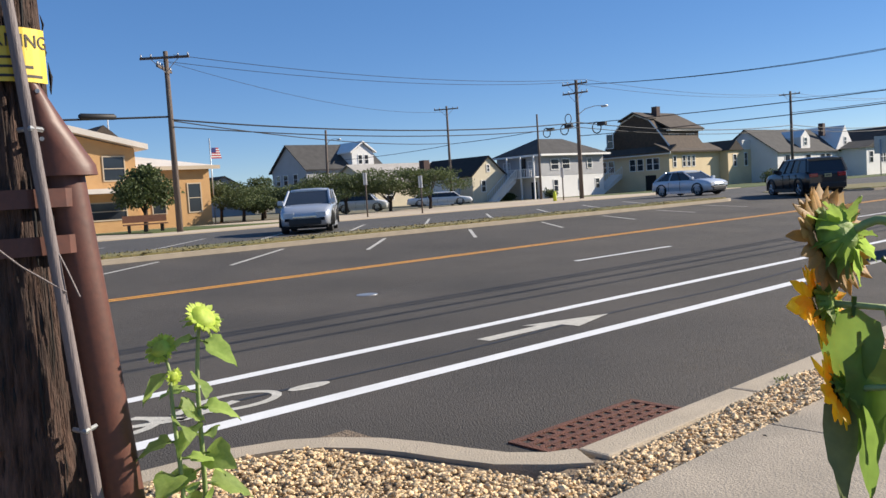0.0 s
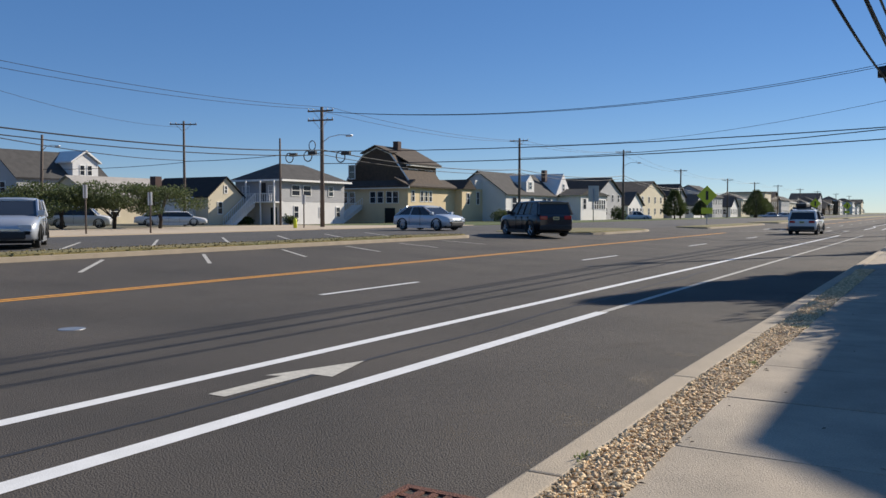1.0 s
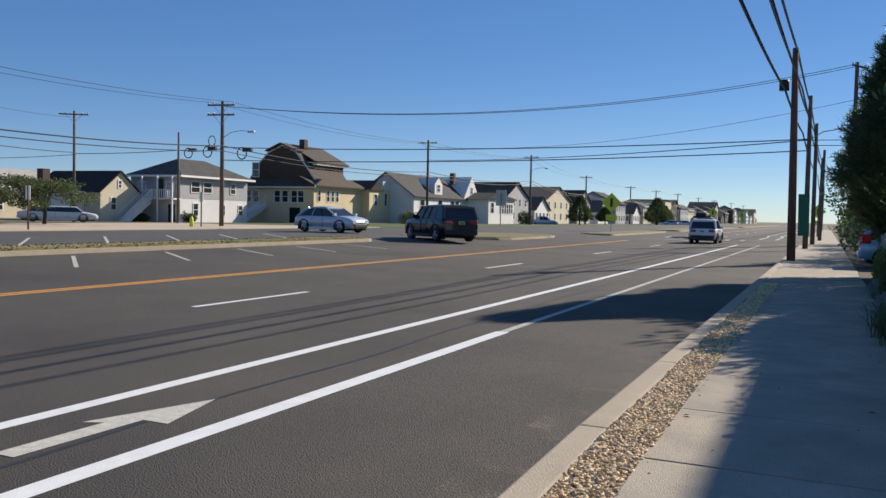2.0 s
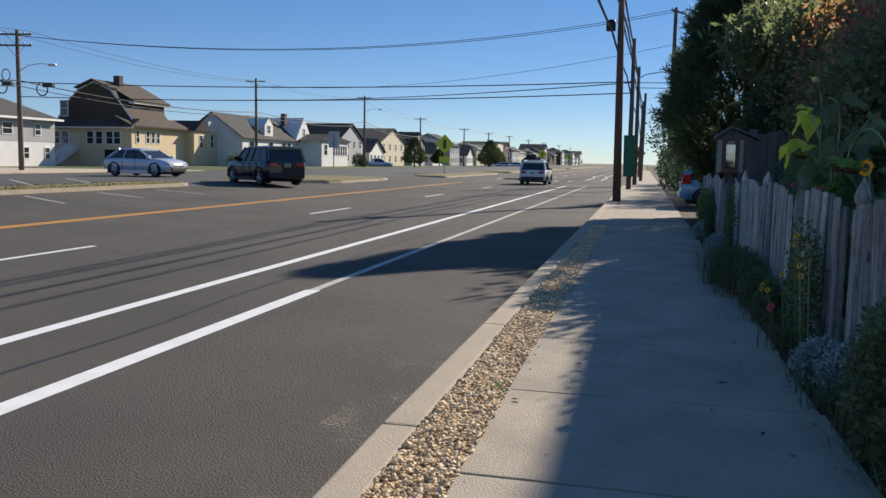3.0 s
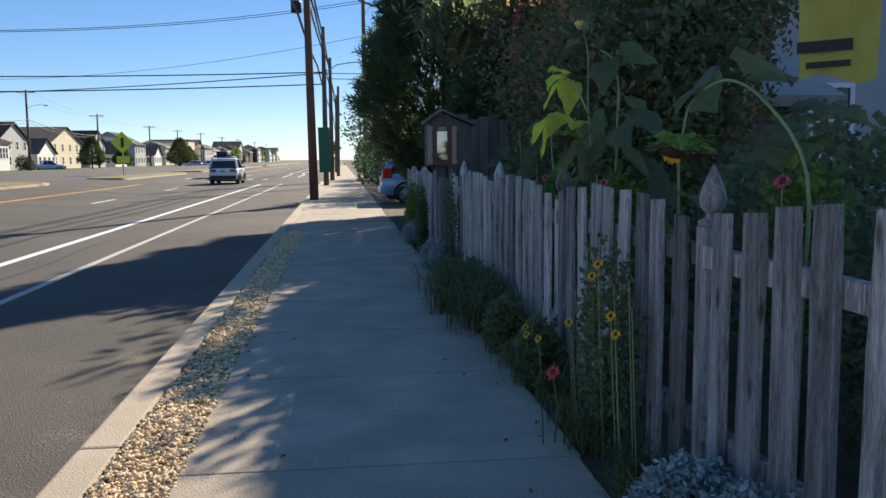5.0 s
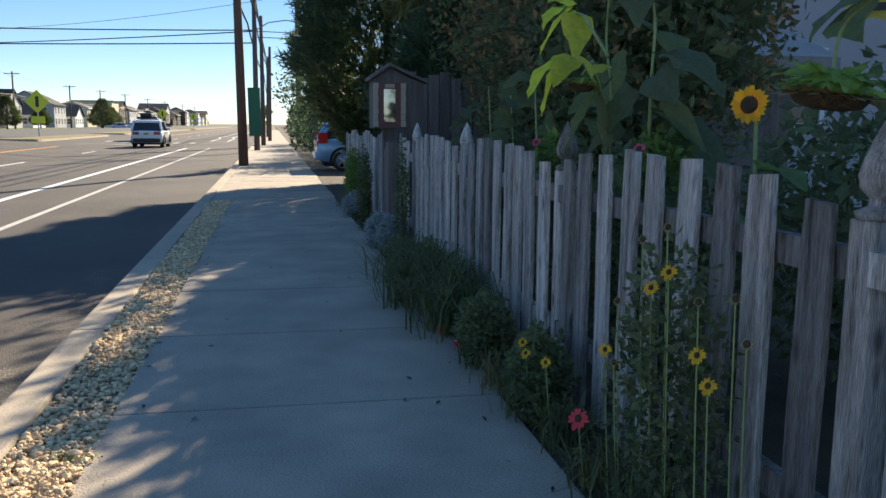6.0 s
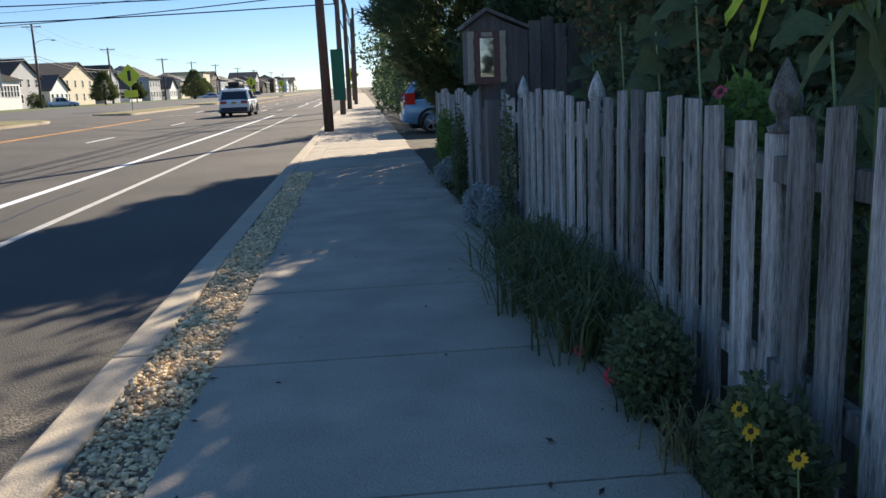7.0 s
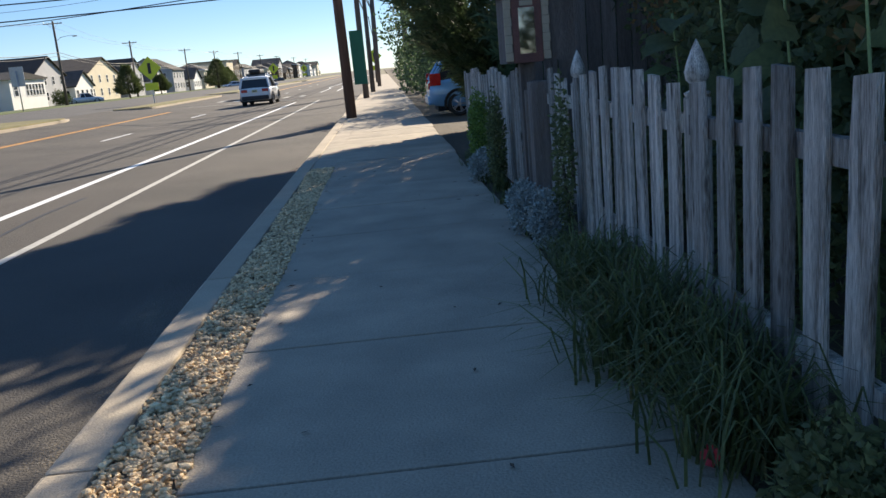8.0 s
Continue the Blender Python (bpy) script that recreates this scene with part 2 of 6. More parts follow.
# ---- ground, road, kerb, pavement ----
LIE_X, LIE_Z = (-2000, -50, -24, -17, -8, 0, 2000), (.2, .2, .47, .40, 0, 0, 0)


def lie(x):
    """Height of the crowned ground across the road."""
    return float(np.interp(x, LIE_X, LIE_Z))


def sheet(x0, x1, y0, y1, up=0.0, deep=.5):
    """A stretch of ground that follows the crown."""
    xs = [x0] + [x for x in LIE_X if x0 < x < x1] + [x1]
    return prism(bmesh.new(), [(x, lie(x) + up) for x in xs] + [(x1, -deep), (x0, -deep)], y0, y1)


setting("ground", sheet(-1500, 1500, -800, 2600, -.06, .8), GROUND, "flat sandy coastal ground reaching to the horizon", "ground")
setting("road", sheet(-16.4, .14, -60, 900), ASPHALT, "grey asphalt main road with painted lanes", "road")
setting("parking_road", sheet(-33.6, -16.4, -60, 900, -.004), ASPHALT_OLD, "paler asphalt side strip with angled parking bays", "road")
setting("apron", sheet(-55, -33.6, -60, 62, .05), APRON, "pale sandy concrete apron before the houses", "pavement")
setting("verge", sheet(-55, -33.6, 62, 900, .04), GRASS, "grass verge with driveways", "ground")
setting("yard", B(2.6, 60, -60, 900, -.4, .11), SOIL, "dark planted soil of the front garden", "ground")


def island(y0, y1, x0=-18.2, x1=-16.3):
    """A median with a rounded kerb and dry grass; the kerb is its own step."""
    def ring(d):
        r, c = (x1 - x0) / 2 - d, (x0 + x1) / 2
        out = [(c + r * math.cos(a), y1 - (x1 - x0) / 2 + r * math.sin(a)) for a in np.linspace(0, math.pi, 9)]
        return out + [(c + r * math.cos(a), y0 + (x1 - x0) / 2 + r * math.sin(a)) for a in np.linspace(math.pi, 2 * math.pi, 9)]
    k = setting("median_kerb", prism(bmesh.new(), [(float(a), float(b)) for a, b in ring(0)], -.2, lie(x1) + .12, "z"), KERB, "worn pale concrete kerb round the median", "kerb")
    g = setting("median_grass", prism(bmesh.new(), [(float(a), float(b)) for a, b in ring(.2)], .0, lie(x1) + .17, "z"), DRYGRASS, "dry yellowed grass on the median", "grass", "structure")


island(-40, 30.5)
island(38.5, 53, -21, -14.2)
island(62, 88, -16.3, -13.4)
island(96, 170, -17.5, -13.6)
island(178, 330, -17.5, -13.6)
# uneven tufts along the median
vs, fs = [], []
for i in range(3500):
    y = rnd.uniform(-12, 30)
    x = rnd.choice((rnd.gauss(-16.6, .1), rnd.uniform(-17.9, -16.5), rnd.gauss(-17.9, .1)))
    h, a, w = rnd.uniform(.02, .07), rnd.uniform(0, 6.3), rnd.uniform(.02, .05)
    k, z = len(vs), lie(-16.3) + .15
    vs += [(x - w * math.cos(a), y - w * math.sin(a), z), (x + w * math.cos(a), y + w * math.sin(a), z), (x + rnd.uniform(-.06, .06), y + rnd.uniform(-.06, .06), z + h)]
    fs.append((k, k + 1, k + 2))
tagged(raw("median_tufts", vs, fs, DRYGRASS), "short dry grass tufts on the median", "grass", kind="stuff")


def stripe(name, pts, w, material, label, z=.004):
    """A flat painted band along a line."""
    bm = bmesh.new()
    left, right = [], []
    for i, p in enumerate(pts):
        a, b = Vector(pts[max(i - 1, 0)]), Vector(pts[min(i + 1, len(pts) - 1)])
        d = (b - a).normalized()
        n = Vector((-d.y, d.x)) * w / 2
        left.append(bm.verts.new((p[0] + n.x, p[1] + n.y, z + lie(p[0] + n.x))))
        right.append(bm.verts.new((p[0] - n.x, p[1] - n.y, z + lie(p[0] - n.x))))
    for i in range(len(pts) - 1):
        bm.faces.new((right[i], right[i + 1], left[i + 1], left[i]))
    return setting(name, bm, material, label, "road marking")


stripe("lane_line", [(-2.35, -12), (-2.35, 8.72)], .19, PAINT, "fresh thick white bike lane line")
stripe("lane_line", [(-2.35, 8.72), (-2.35, 57.8)], .12, PAINT_OLD, "older worn white bike lane line")
stripe("lane_line", [(-3.73, -12), (-3.73, 57.5)], .17, PAINT, "white bike lane line beside the traffic lane")
for x in (-2.35, -3.73):
    stripe("lane_line", [(x, 78), (x, 92), (x - .5, 98), (x - .3, 108), (x, 240)], .14, PAINT, "white bike lane line past the crossing")
for k in range(-1, 17):
    if k < 4 or k > 5:
        stripe("lane_dash", [(-7.75, 8.66 + 13.1 * k), (-7.75, 12.0 + 13.1 * k)], .13, PAINT, "white painted lane dash line")
for x in (-10.63, -10.79):
    stripe("centre_line", [(x, -40), (x, 56)], .10, ORANGE, "orange yellow road centre line")
    stripe("centre_line", [(x + .6, 78), (x, 320)], .10, ORANGE, "orange yellow road centre line")
for k in range(-4, 6):
    stripe("bay_line", [(-13.6, 7.85 + 3.68 * k), (-15.8, 10.1 + 3.3 * k)], .10, PAINT_OLD, "worn white angled parking bay line")
for k in range(-6, 6):
    stripe("bay_line", [(-19.8, 11.6 + 3.4 * k), (-23.98, 15.4 + 3.4 * k)], .10, PAINT_OLD, "worn white angled parking bay line", .0)
stripe("stop_line", [(-11, 62.5), (-4, 62.5)], .3, PAINT_OLD, "worn white painted stop line")
for k in range(6):
    stripe("crossing_bar", [(-4.6 - 1.2 * k, 70), (-4.6 - 1.2 * k, 73)], .35, PAINT_OLD, "worn white painted crosswalk bar")
# tar seam and stains
stripe("tar_seam", [(-2.9 + .05 * math.sin(y * 1.3) - .012 * y, y) for y in np.arange(-9, 20, .7)], .05, TAR, "thin dark tar seam in the bike lane", .003)


def blot(name, outline, material, label, z=.0045):
    bm = bmesh.new()
    bm.faces.new([bm.verts.new((x, y, z)) for x, y in outline])
    bmesh.ops.recalc_face_normals(bm, faces=bm.faces[:])
    for f in bm.faces:
        if f.normal.z < 0:
            f.normal_flip()
    return setting(name, bm, material, label, "road marking")


def drift(name, a, reach):
    """Loose sand, thick in patches and bare between."""
    m = mat(name, a, tuple(c * .8 for c in a), 6, .95, .1, 120)
    n, link = m.node_tree.nodes, m.node_tree.links.new
    geo, big, small = n.new("ShaderNodeNewGeometry"), n.new("ShaderNodeTexNoise"), n.new("ShaderNodeTexNoise")
    big.inputs["Scale"].default_value, big.inputs["Detail"].default_value = 1.7, 6
    small.inputs["Scale"].default_value, small.inputs["Detail"].default_value = 70, 2
    mul, rng = n.new("ShaderNodeMath"), n.new("ShaderNodeMapRange")
    mul.operation = "MULTIPLY"
    for t in (big, small):
        link(geo.outputs["Position"], t.inputs[0])
    link(big.outputs[0], mul.inputs[0])
    link(small.outputs[0], mul.inputs[1])
    rng.inputs["From Min"].default_value, rng.inputs["From Max"].default_value = reach, reach + .16
    rng.inputs["To Max"].default_value = .75
    link(mul.outputs[0], rng.inputs[0])
    link(rng.outputs[0], n["Principled BSDF"].inputs["Alpha"])
    return m


stripe("sand_drift", [(-.12, y) for y in range(1, 15)], .46, drift("drifted sand", (.34, .29, .22), .28), "thin pale sand drifted along the gutter", .0042)
stripe("sand_drift", [(-.75, y) for y in range(-1, 10)], .75, drift("thin sand", (.26, .22, .17), .33), "thin pale sand drifted along the gutter", .0042)
ARROW = mat("arrow paint", (.60, .57, .49), (.42, .40, .35), 12, .75, .1, 70)
blot("bike_lane_arrow", [(-3.17, 1.5), (-2.98, 1.5), (-2.98, 2.62), (-2.74, 2.62), (-2.98, 3.45), (-3.32, 2.35), (-3.17, 2.42)], ARROW, "worn white arrow painted in the bike lane")
# bicycle sign: wheels, frame and bars, seen flat on the road
for cy in (-2.35, -1.35):
    ring = [(-2.93 + .24 * math.cos(a), cy + .34 * math.sin(a)) for a in np.linspace(0, 2 * math.pi, 20)]
    stripe("bike_wheel_sign", ring, .08, ARROW, "worn white painted bicycle wheel")
for p in ([(-2.93, -2.35), (-2.75, -1.85), (-2.93, -1.35)], [(-2.93, -1.85), (-3.15, -1.5)], [(-2.75, -1.85), (-3.12, -2.1)]):
    stripe("bike_frame_sign", p, .09, ARROW, "worn white painted bicycle frame", .0048)
blot("rider_head_sign", [(-2.86 + .09 * math.cos(a), -.72 + .2 * math.sin(a)) for a in np.linspace(0, 2 * math.pi, 12)[:-1]], ARROW, "worn white painted oval")
cov = setting("valve_cover", T([(-7.66, 3.42, -.05), (-7.66, 3.42, .006)], .17, 16), STEEL, "small round metal valve cover in the road", "valve cover")
# kerb stones: a straight run, then the bulb round the gravel bed
def bend(y):
    """The kerb and the sidewalk swing towards the garden beside the drain."""
    return .08 * (1 - min(1, max(0, (y + .2) / 2.8)))


kerb = setting("kerb", B(.24, .31, -1.0, 140, -.3, .09), KERB, "pale concrete kerb along the road", "kerb")
y = -1.0
while y < 60:
    y1 = y + (1.6 if y < .1 else 3.05)
    a, b = bend(y), bend(y1)
    bm = prism(bmesh.new(), [(.12 + a, y + .004), (.33 + a, y + .004), (.33 + b, y1 - .006), (.12 + b, y1 - .006)], -.2, .13, "z")
    bmesh.ops.bevel(bm, geom=bm.edges[:], offset=.018, segments=2, affect="EDGES", profile=.6)
    part("kerb_stone", bm, KERB, kerb)
    y = y1
part("kerb_stone", B(.12, .33, 60, 140, -.2, .13), KERB, kerb)
bulb = [(.20, -1.0), (.12, -1.14), (-.05, -1.27), (-.3, -1.35), (-.56, -1.42), (-.82, -1.52), (-1.06, -1.68), (-1.26, -1.9), (-1.38, -2.2), (-1.42, -3), (-1.43, -8), (-1.43, -14)]
for a, b in ((bulb[:4], 0), (bulb[3:7], 1), (bulb[6:10], 2), (bulb[9:], 3)):
    out, inn = [], []
    for i, p in enumerate(a):
        j = bulb.index(p)
        d = (Vector(bulb[min(j + 1, len(bulb) - 1)]) - Vector(bulb[max(j - 1, 0)])).normalized()
        n = Vector((-d.y, d.x)) * (.2 if j else .25)
        out.append(p)
        inn.append((p[0] + n.x, p[1] + n.y))
    part("kerb_stone", prism(bmesh.new(), out + inn[::-1], -.2, .13 + .001 * b, "z"), KERB, kerb)

# sidewalk slabs
walkway = setting("sidewalk", B(.79, 2.6, -14, 200, -.3, .085), CONCRETE, "pale concrete sidewalk with cut joints", "sidewalk")
joints = [-14, -9.2, -7.6, -6.1, -4.6, -3.1, -1.55, -.02, 1.5, 3.03, 4.56, 6.25, 7.94, 9.46, 10.98] + [12.5 + 1.524 * k for k in range(26)] + [200]
for a, b in zip(joints, joints[1:]):
    bm = prism(bmesh.new(), [(.69 + bend(a), a + .006), (2.6 + .02 * math.sin(a), a + .006), (2.6 + .02 * math.sin(a), b - .007), (.69 + bend(b), b - .007)], -.1, .13 + .002 * math.sin(a * 7), "z")
    bmesh.ops.bevel(bm, geom=bm.edges[:], offset=.008, segments=2, affect="EDGES", profile=.6)
    part("slab", bm, CONCRETE, walkway)

# gravel bed and stones
setting("gravel_bed", B(.33, .79, -14, 19.6, -.3, .107), SANDBED, "sandy bed under the gravel strip", "gravel bed")
setting("gravel_bed", B(-1.2, .33, -14, -1.5, -.3, .108), SANDBED, "sandy bed under the gravel strip", "gravel bed")
setting("gutter_strip", B(.33, .69, 19.6, 140, -.3, .118), CONCRETE, "concrete strip between kerb and sidewalk", "sidewalk")
ico = bmesh.new()
bmesh.ops.create_icosphere(ico, subdivisions=1, radius=1)
ico_v, ico_f = np.array([v.co[:] for v in ico.verts]), np.array([[v.index for v in f.verts] for f in ico.faces])
ico.free()
gen = np.random.default_rng(4)
spots = []
for x0, x1, y0, y1, n in ((.345, .70, -1.3, 8, 15000), (.345, .70, 8, 19.6, 14000), (-1.15, .74, -4.6, -1.35, 16000)):
    p = np.column_stack([gen.uniform(x0, x1, n), gen.uniform(y0, y1, n), np.full(n, .0)])
    spots.append(p)
spots = np.vstack(spots)
ok = ~((spots[:, 1] < -1.3) & (spots[:, 0] < .3) & (spots[:, 1] > -1.62 + .32 * np.clip(spots[:, 0] + .9, -.35, 1.2) - .25))
ok &= ~((spots[:, 0] < -1.05) & (spots[:, 1] > -2.2))
spots = spots[ok]
n = len(spots)
spots[:, 0] += .08 * (1 - np.clip((spots[:, 1] + .2) / 2.8, 0, 1)) * (spots[:, 1] > -1.3)
spots[:, 2] = .104 + gen.uniform(0, .03, n) + .012 * np.sin(spots[:, 1] * 2.1)
size = gen.uniform(.007, .013, n) + .011 * gen.uniform(0, 1, n) ** 4
stretch = np.column_stack([size * gen.uniform(.8, 1.5, n), size * gen.uniform(.7, 1.3, n), size * gen.uniform(.5, .95, n)])
ang = gen.uniform(0, math.pi, n)
jit = gen.normal(1, .12, (n, len(ico_v), 1))
v = ico_v[None] * jit * stretch[:, None, :]
c, s = np.cos(ang)[:, None], np.sin(ang)[:, None]
v = np.stack([v[..., 0] * c - v[..., 1] * s, v[..., 0] * s + v[..., 1] * c, v[..., 2]], -1) + spots[:, None, :]
f = (ico_f[None] + (np.arange(n) * len(ico_v))[:, None, None]).reshape(-1, 3)
tagged(raw("gravel_stones", v.reshape(-1, 3).tolist(), f.tolist(), STONE), "loose honey and cream gravel stones beside the kerb", "gravel", kind="stuff")

# storm drain grate
grate = thing("drain_grate", pose(-.19, -.24, 0), "rusty brown cast iron storm drain grate in the gutter", "drain grate")
# shallow near-black block, its colour standing in for the shade below the bars
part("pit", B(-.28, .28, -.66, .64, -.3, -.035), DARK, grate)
fr = bmesh.new()
for q in ((-.26, -.215, -.62, .62), (.215, .26, -.62, .62), (-.215, .215, -.62, -.57), (-.215, .215, .57, .62)):
    box(fr, *q, -.05, .012)
part("frame", fr, RUST, grate)
for k in range(1, 5):
    part("bar", B(-.215 + .086 * k - .02, -.215 + .086 * k + .02, -.57, .57, -.05, .010), RUST, grate)
for k in range(1, 12):
    part("crossbar", B(-.215, .215, -.57 + .095 * k - .022, -.57 + .095 * k + .022, -.045, .0075), RUST, grate)


# ---- poles and wires ----
def pole(x, y, h, r=.15, arms=1, turn=0, label="weathered wooden utility pole with crossarm", wood=POLEGREY, lamp=0, lean=0, wing=1.2):
    p = thing("utility_pole", pose(x, y, lie(x) if x < 0 else .1, 0, lean, turn), label, "utility pole", "utility poles")
    part("shaft", T([(0, 0, -.3), (0, 0, h * .5), (0, 0, h)], [r, r * .86, r * .68], 10), wood, p)
    for k in range(arms):
        z = h - .35 - .75 * k
        a = part("crossarm", B(-wing, wing, -r - .1, -r, z - .06, z + .06), wood, p)
        for q in (-.95, -.55, .55, .95):
            part("insulator", T([(q * wing, -r - .05, z + .06), (q * wing, -r - .05, z + .12), (q * wing, -r - .05, z + .22)], [.03, .05, .025], 6), STEEL, a)
        br = bmesh.new()
        for sg in (-1, 1):
            tube(br, [(0, -r - .02, z - .75), (sg * wing * .55, -r - .04, z - .06)], .018, 4)
        part("brace", br, STEEL, a)
    if lamp:
        arm = part("lamp_arm", T([(0, 0, lamp), (.7, 0, lamp + .45), (1.6, 0, lamp + .6), (2.3, 0, lamp + .55)], .03, 6), STEEL, p)
        part("lamp_head", B(2.2, 2.75, -.12, .12, lamp + .42, lamp + .58, bevel=.04), STEEL, arm)
    return p


p0 = pole(-38.6, 14.3, 9.3, .17, 1, 50, lean=0, wing=1.25)
a2 = part("crossarm", B(-.17, -.07, -1.2, 1.2, 8.35, 8.47), POLEGREY, p0)
for q in (-1.1, -.7, -.3, .3, .7, 1.1):
    part("insulator", T([(-.12, q, 8.47), (-.12, q, 8.53), (-.12, q, 8.65)], [.04, .06, .03], 6), STEEL, a2)
pole(-63, 55.6, 10.4, .15, 1, 35, "weathered wooden utility pole with steel vee brackets", wing=1.3)
p2 = pole(-41.5, 50.6, 9.8, .19, 2, 10, "dark wooden utility pole with lamp arm", lamp=6.9, wing=1.15)
part("insulation_coil", T([(-.9 + .3 * math.cos(a), 0, 6.7 + .4 * math.sin(a)) for a in np.linspace(0, 6.28, 14)], .04, 5), CABLE, p2)
pole(-43.5, 92, 10.5, .19, 1, 5)
pole(-41, 124.4, 11, .19, 1, 5, lamp=8.4)
for k, (x, y, h) in enumerate(((-41, 158, 9.5), (-40, 194, 8.9), (-40, 226, 9.1), (-40, 262, 9.4), (-39, 300, 9.2), (-39, 345, 9.4), (-38, 400, 9.5), (-38, 460, 9.5))):
    pole(x, y, h, .18, 1, 5)
pole(-75, 48, 9, .17, 0, 0, "leaning wooden service pole with lamp", lamp=7.4, lean=3)
pole(-54.8, 60.5, 8.7, .13, 0, 0, "slim wooden service pole")
# poles along the near sidewalk
rp = pole(.48, 33, 8.2, .17, 0, 0, "brown wooden utility pole beside the kerb", POLEBROWN, lean=-.8)
part("transformer", T([(-.38, 0, 6.6), (-.38, 0, 7.0)], .19, 10), CABLE, rp)
gb = part("banner", B(.22, .62, -.02, .02, 1.0, 2.6), SIGNGREEN, rp, "green hanging banner")
for x, y, h in ((.62, 50, 8.7), (.85, 60, 8.2), (1.2, 75, 7.6), (.9, 96, 8.4), (.9, 130, 8.4), (.9, 170, 8.4)):
    pole(x, y, h, .16, 0, 0, "wooden utility pole beside the sidewalk", lamp=6.2 if y == 50 else 0, lean=1.0 if y > 70 else 0)
pole(3.3, 66, 13.2, .2, 1, 60, "tall wooden utility pole behind the trees", wing=1.1)


def wire(a, b, sag, r=.016, n=14, label="black overhead utility cable"):
    pts = [tuple(Vector(a).lerp(Vector(b), k / n) - Vector((0, 0, 4 * sag * (k / n) * (1 - k / n)))) for k in range(n + 1)]
    w = part("overhead_wire", T(pts, r, 4, cap=False), CABLE)
    return tagged(w, label, "cable", "overhead wires")


# along the near sidewalk, pole to pole
for dx, z, r in ((-.35, 6.7, .045), (-.1, 7.7, .04), (.05, 8.15, .04), (.25, 6.75, .035)):
    wire((-.1 + dx, -3.6, z + .2), (.4 + dx, 33, z), .45, r)
    wire((.4 + dx, 33, z), (.62 + dx, 50, z), .15, r)
    wire((.62 + dx, 50, z), (1 + dx, 96, z), .5, r)
    wire((1 + dx, 96, z), (1 + dx, 170, z), .8, r)
# across the road
wire((.62, 50, 6.3), (-43.5, 92, 8.3), .35, .03)
wire((.62, 50, 5.7), (-41.5, 50.6, 5.5), .35, .03)
wire((.62, 50, 6.35), (-41.5, 50.6, 6.5), .35, .03)
wire((.62, 50, 6.0), (14, 49, 6.4), .2, .02)
wire((.62, 50, 6.3), (14, 51, 6.9), .2, .02)
for q in (0, .35):
    wire((3.3, 66, 13.0 + q * .5), (-41.5, 50.6, 9.7), 1.8, .02, 20)
wire((3.3, 66, 10.6), (-43.5, 92, 10), 1.4, .016, 20)
# along the far side
far = [(-38.6, 14.3), (-41.5, 50.6), (-43.5, 92), (-41, 124.4), (-41, 158), (-40, 194), (-40, 226), (-40, 262), (-39, 300)]
wire((-38.6, -30, 6.5), (-38.6, 14.3, 6.3), .6, .05, label="thick bundled grey overhead cable")
for (xa, ya), (xb, yb) in zip(far, far[1:]):
    for dx, z, r in ((-.9, 1.0, .015), (.9, 1.0, .015), (.1, .66, .04), (.15, .62, .03)):
        ha, hb = [{14.3: 9.3, 50.6: 10.0, 92: 10.4, 124.4: 11}.get(q, 9.2) for q in (ya, yb)]
        wire((xa + dx, ya, ha * z), (xb + dx, yb, hb * z), .6, r)
wire((-38.6, 14.3, 6.1), (-63, 55.6, 6.7), .5, .03)
wire((-63, 55.6, 6.6), (-54.8, 60.5, 7.2), .1, .03)
wire((-38.6, 14.3, 9.1), (-63, 55.6, 10), .9, .012)
wire((-63, 55.6, 6.5), (-75, 48, 5.8), .2, .025)
wire((-54.8, 60.5, 7.2), (-41.5, 50.6, 6.4), .15, .03)


def cable_coil(x, y, z, r=.3):
    c = thing("cable_coil", pose(x, y, z), "black coil of spare cable hung on the line", "cable coil", "cable coils")
    part("coil", T([(r * .9 * math.cos(a), r * .72 * math.cos(a), r * 1.5 * math.sin(a) - r) for a in np.linspace(0, 6.2832, 17)], .05, 5, cap=False), CABLE, c)
    part("splice_case", B(.5, 1.3, -.6, -.35, -.22, .08), CABLE, c)


cable_coil(-51.4, 58.0, 7.0)
cable_coil(-45.4, 53.5, 6.7)
cable_coil(-39.6, 50.6, 6.3)
sc = thing("splice_case", pose(-38.6, 10.6, 6.25), "long black splice case on the overhead cable", "cable box")
part("case", T([(0, -.9, 0), (0, -.8, 0), (0, .8, 0), (0, .9, 0)], [.06, .15, .15, .06], 8), CABLE, sc)


# ---- houses ----
def window(parent, face, u, z, w, h, at, frame_mat=None):
    """A framed window on a wall: face +x or -y, u along the wall, z its sill height, at the wall's plane."""
    fm = frame_mat or WHITE
    t = .09
    def bx(bm, u0, u1, d0, d1, z0, z1):
        if face == "x":
            box(bm, at + d0, at + d1, u0, u1, z0, z1)
        else:
            box(bm, u0, u1, at - d1, at - d0, z0, z1)
    bm = bmesh.new()
    for q in ((u, u + t, z, z + h), (u + w - t, u + w, z, z + h), (u + t, u + w - t, z, z + t), (u + t, u + w - t, z + h - t, z + h), (u + t, u + w - t, z + h / 2 - .03, z + h / 2 + .03)):
        bx(bm, q[0], q[1], -.02, .06, q[2], q[3])
    wd = part("window", bm, fm, parent)
    bm = bmesh.new()
    bx(bm, u + t, u + w - t, -.02, .02, z + t, z + h - t)
    part("pane", bm, GLASS, wd)
    return wd


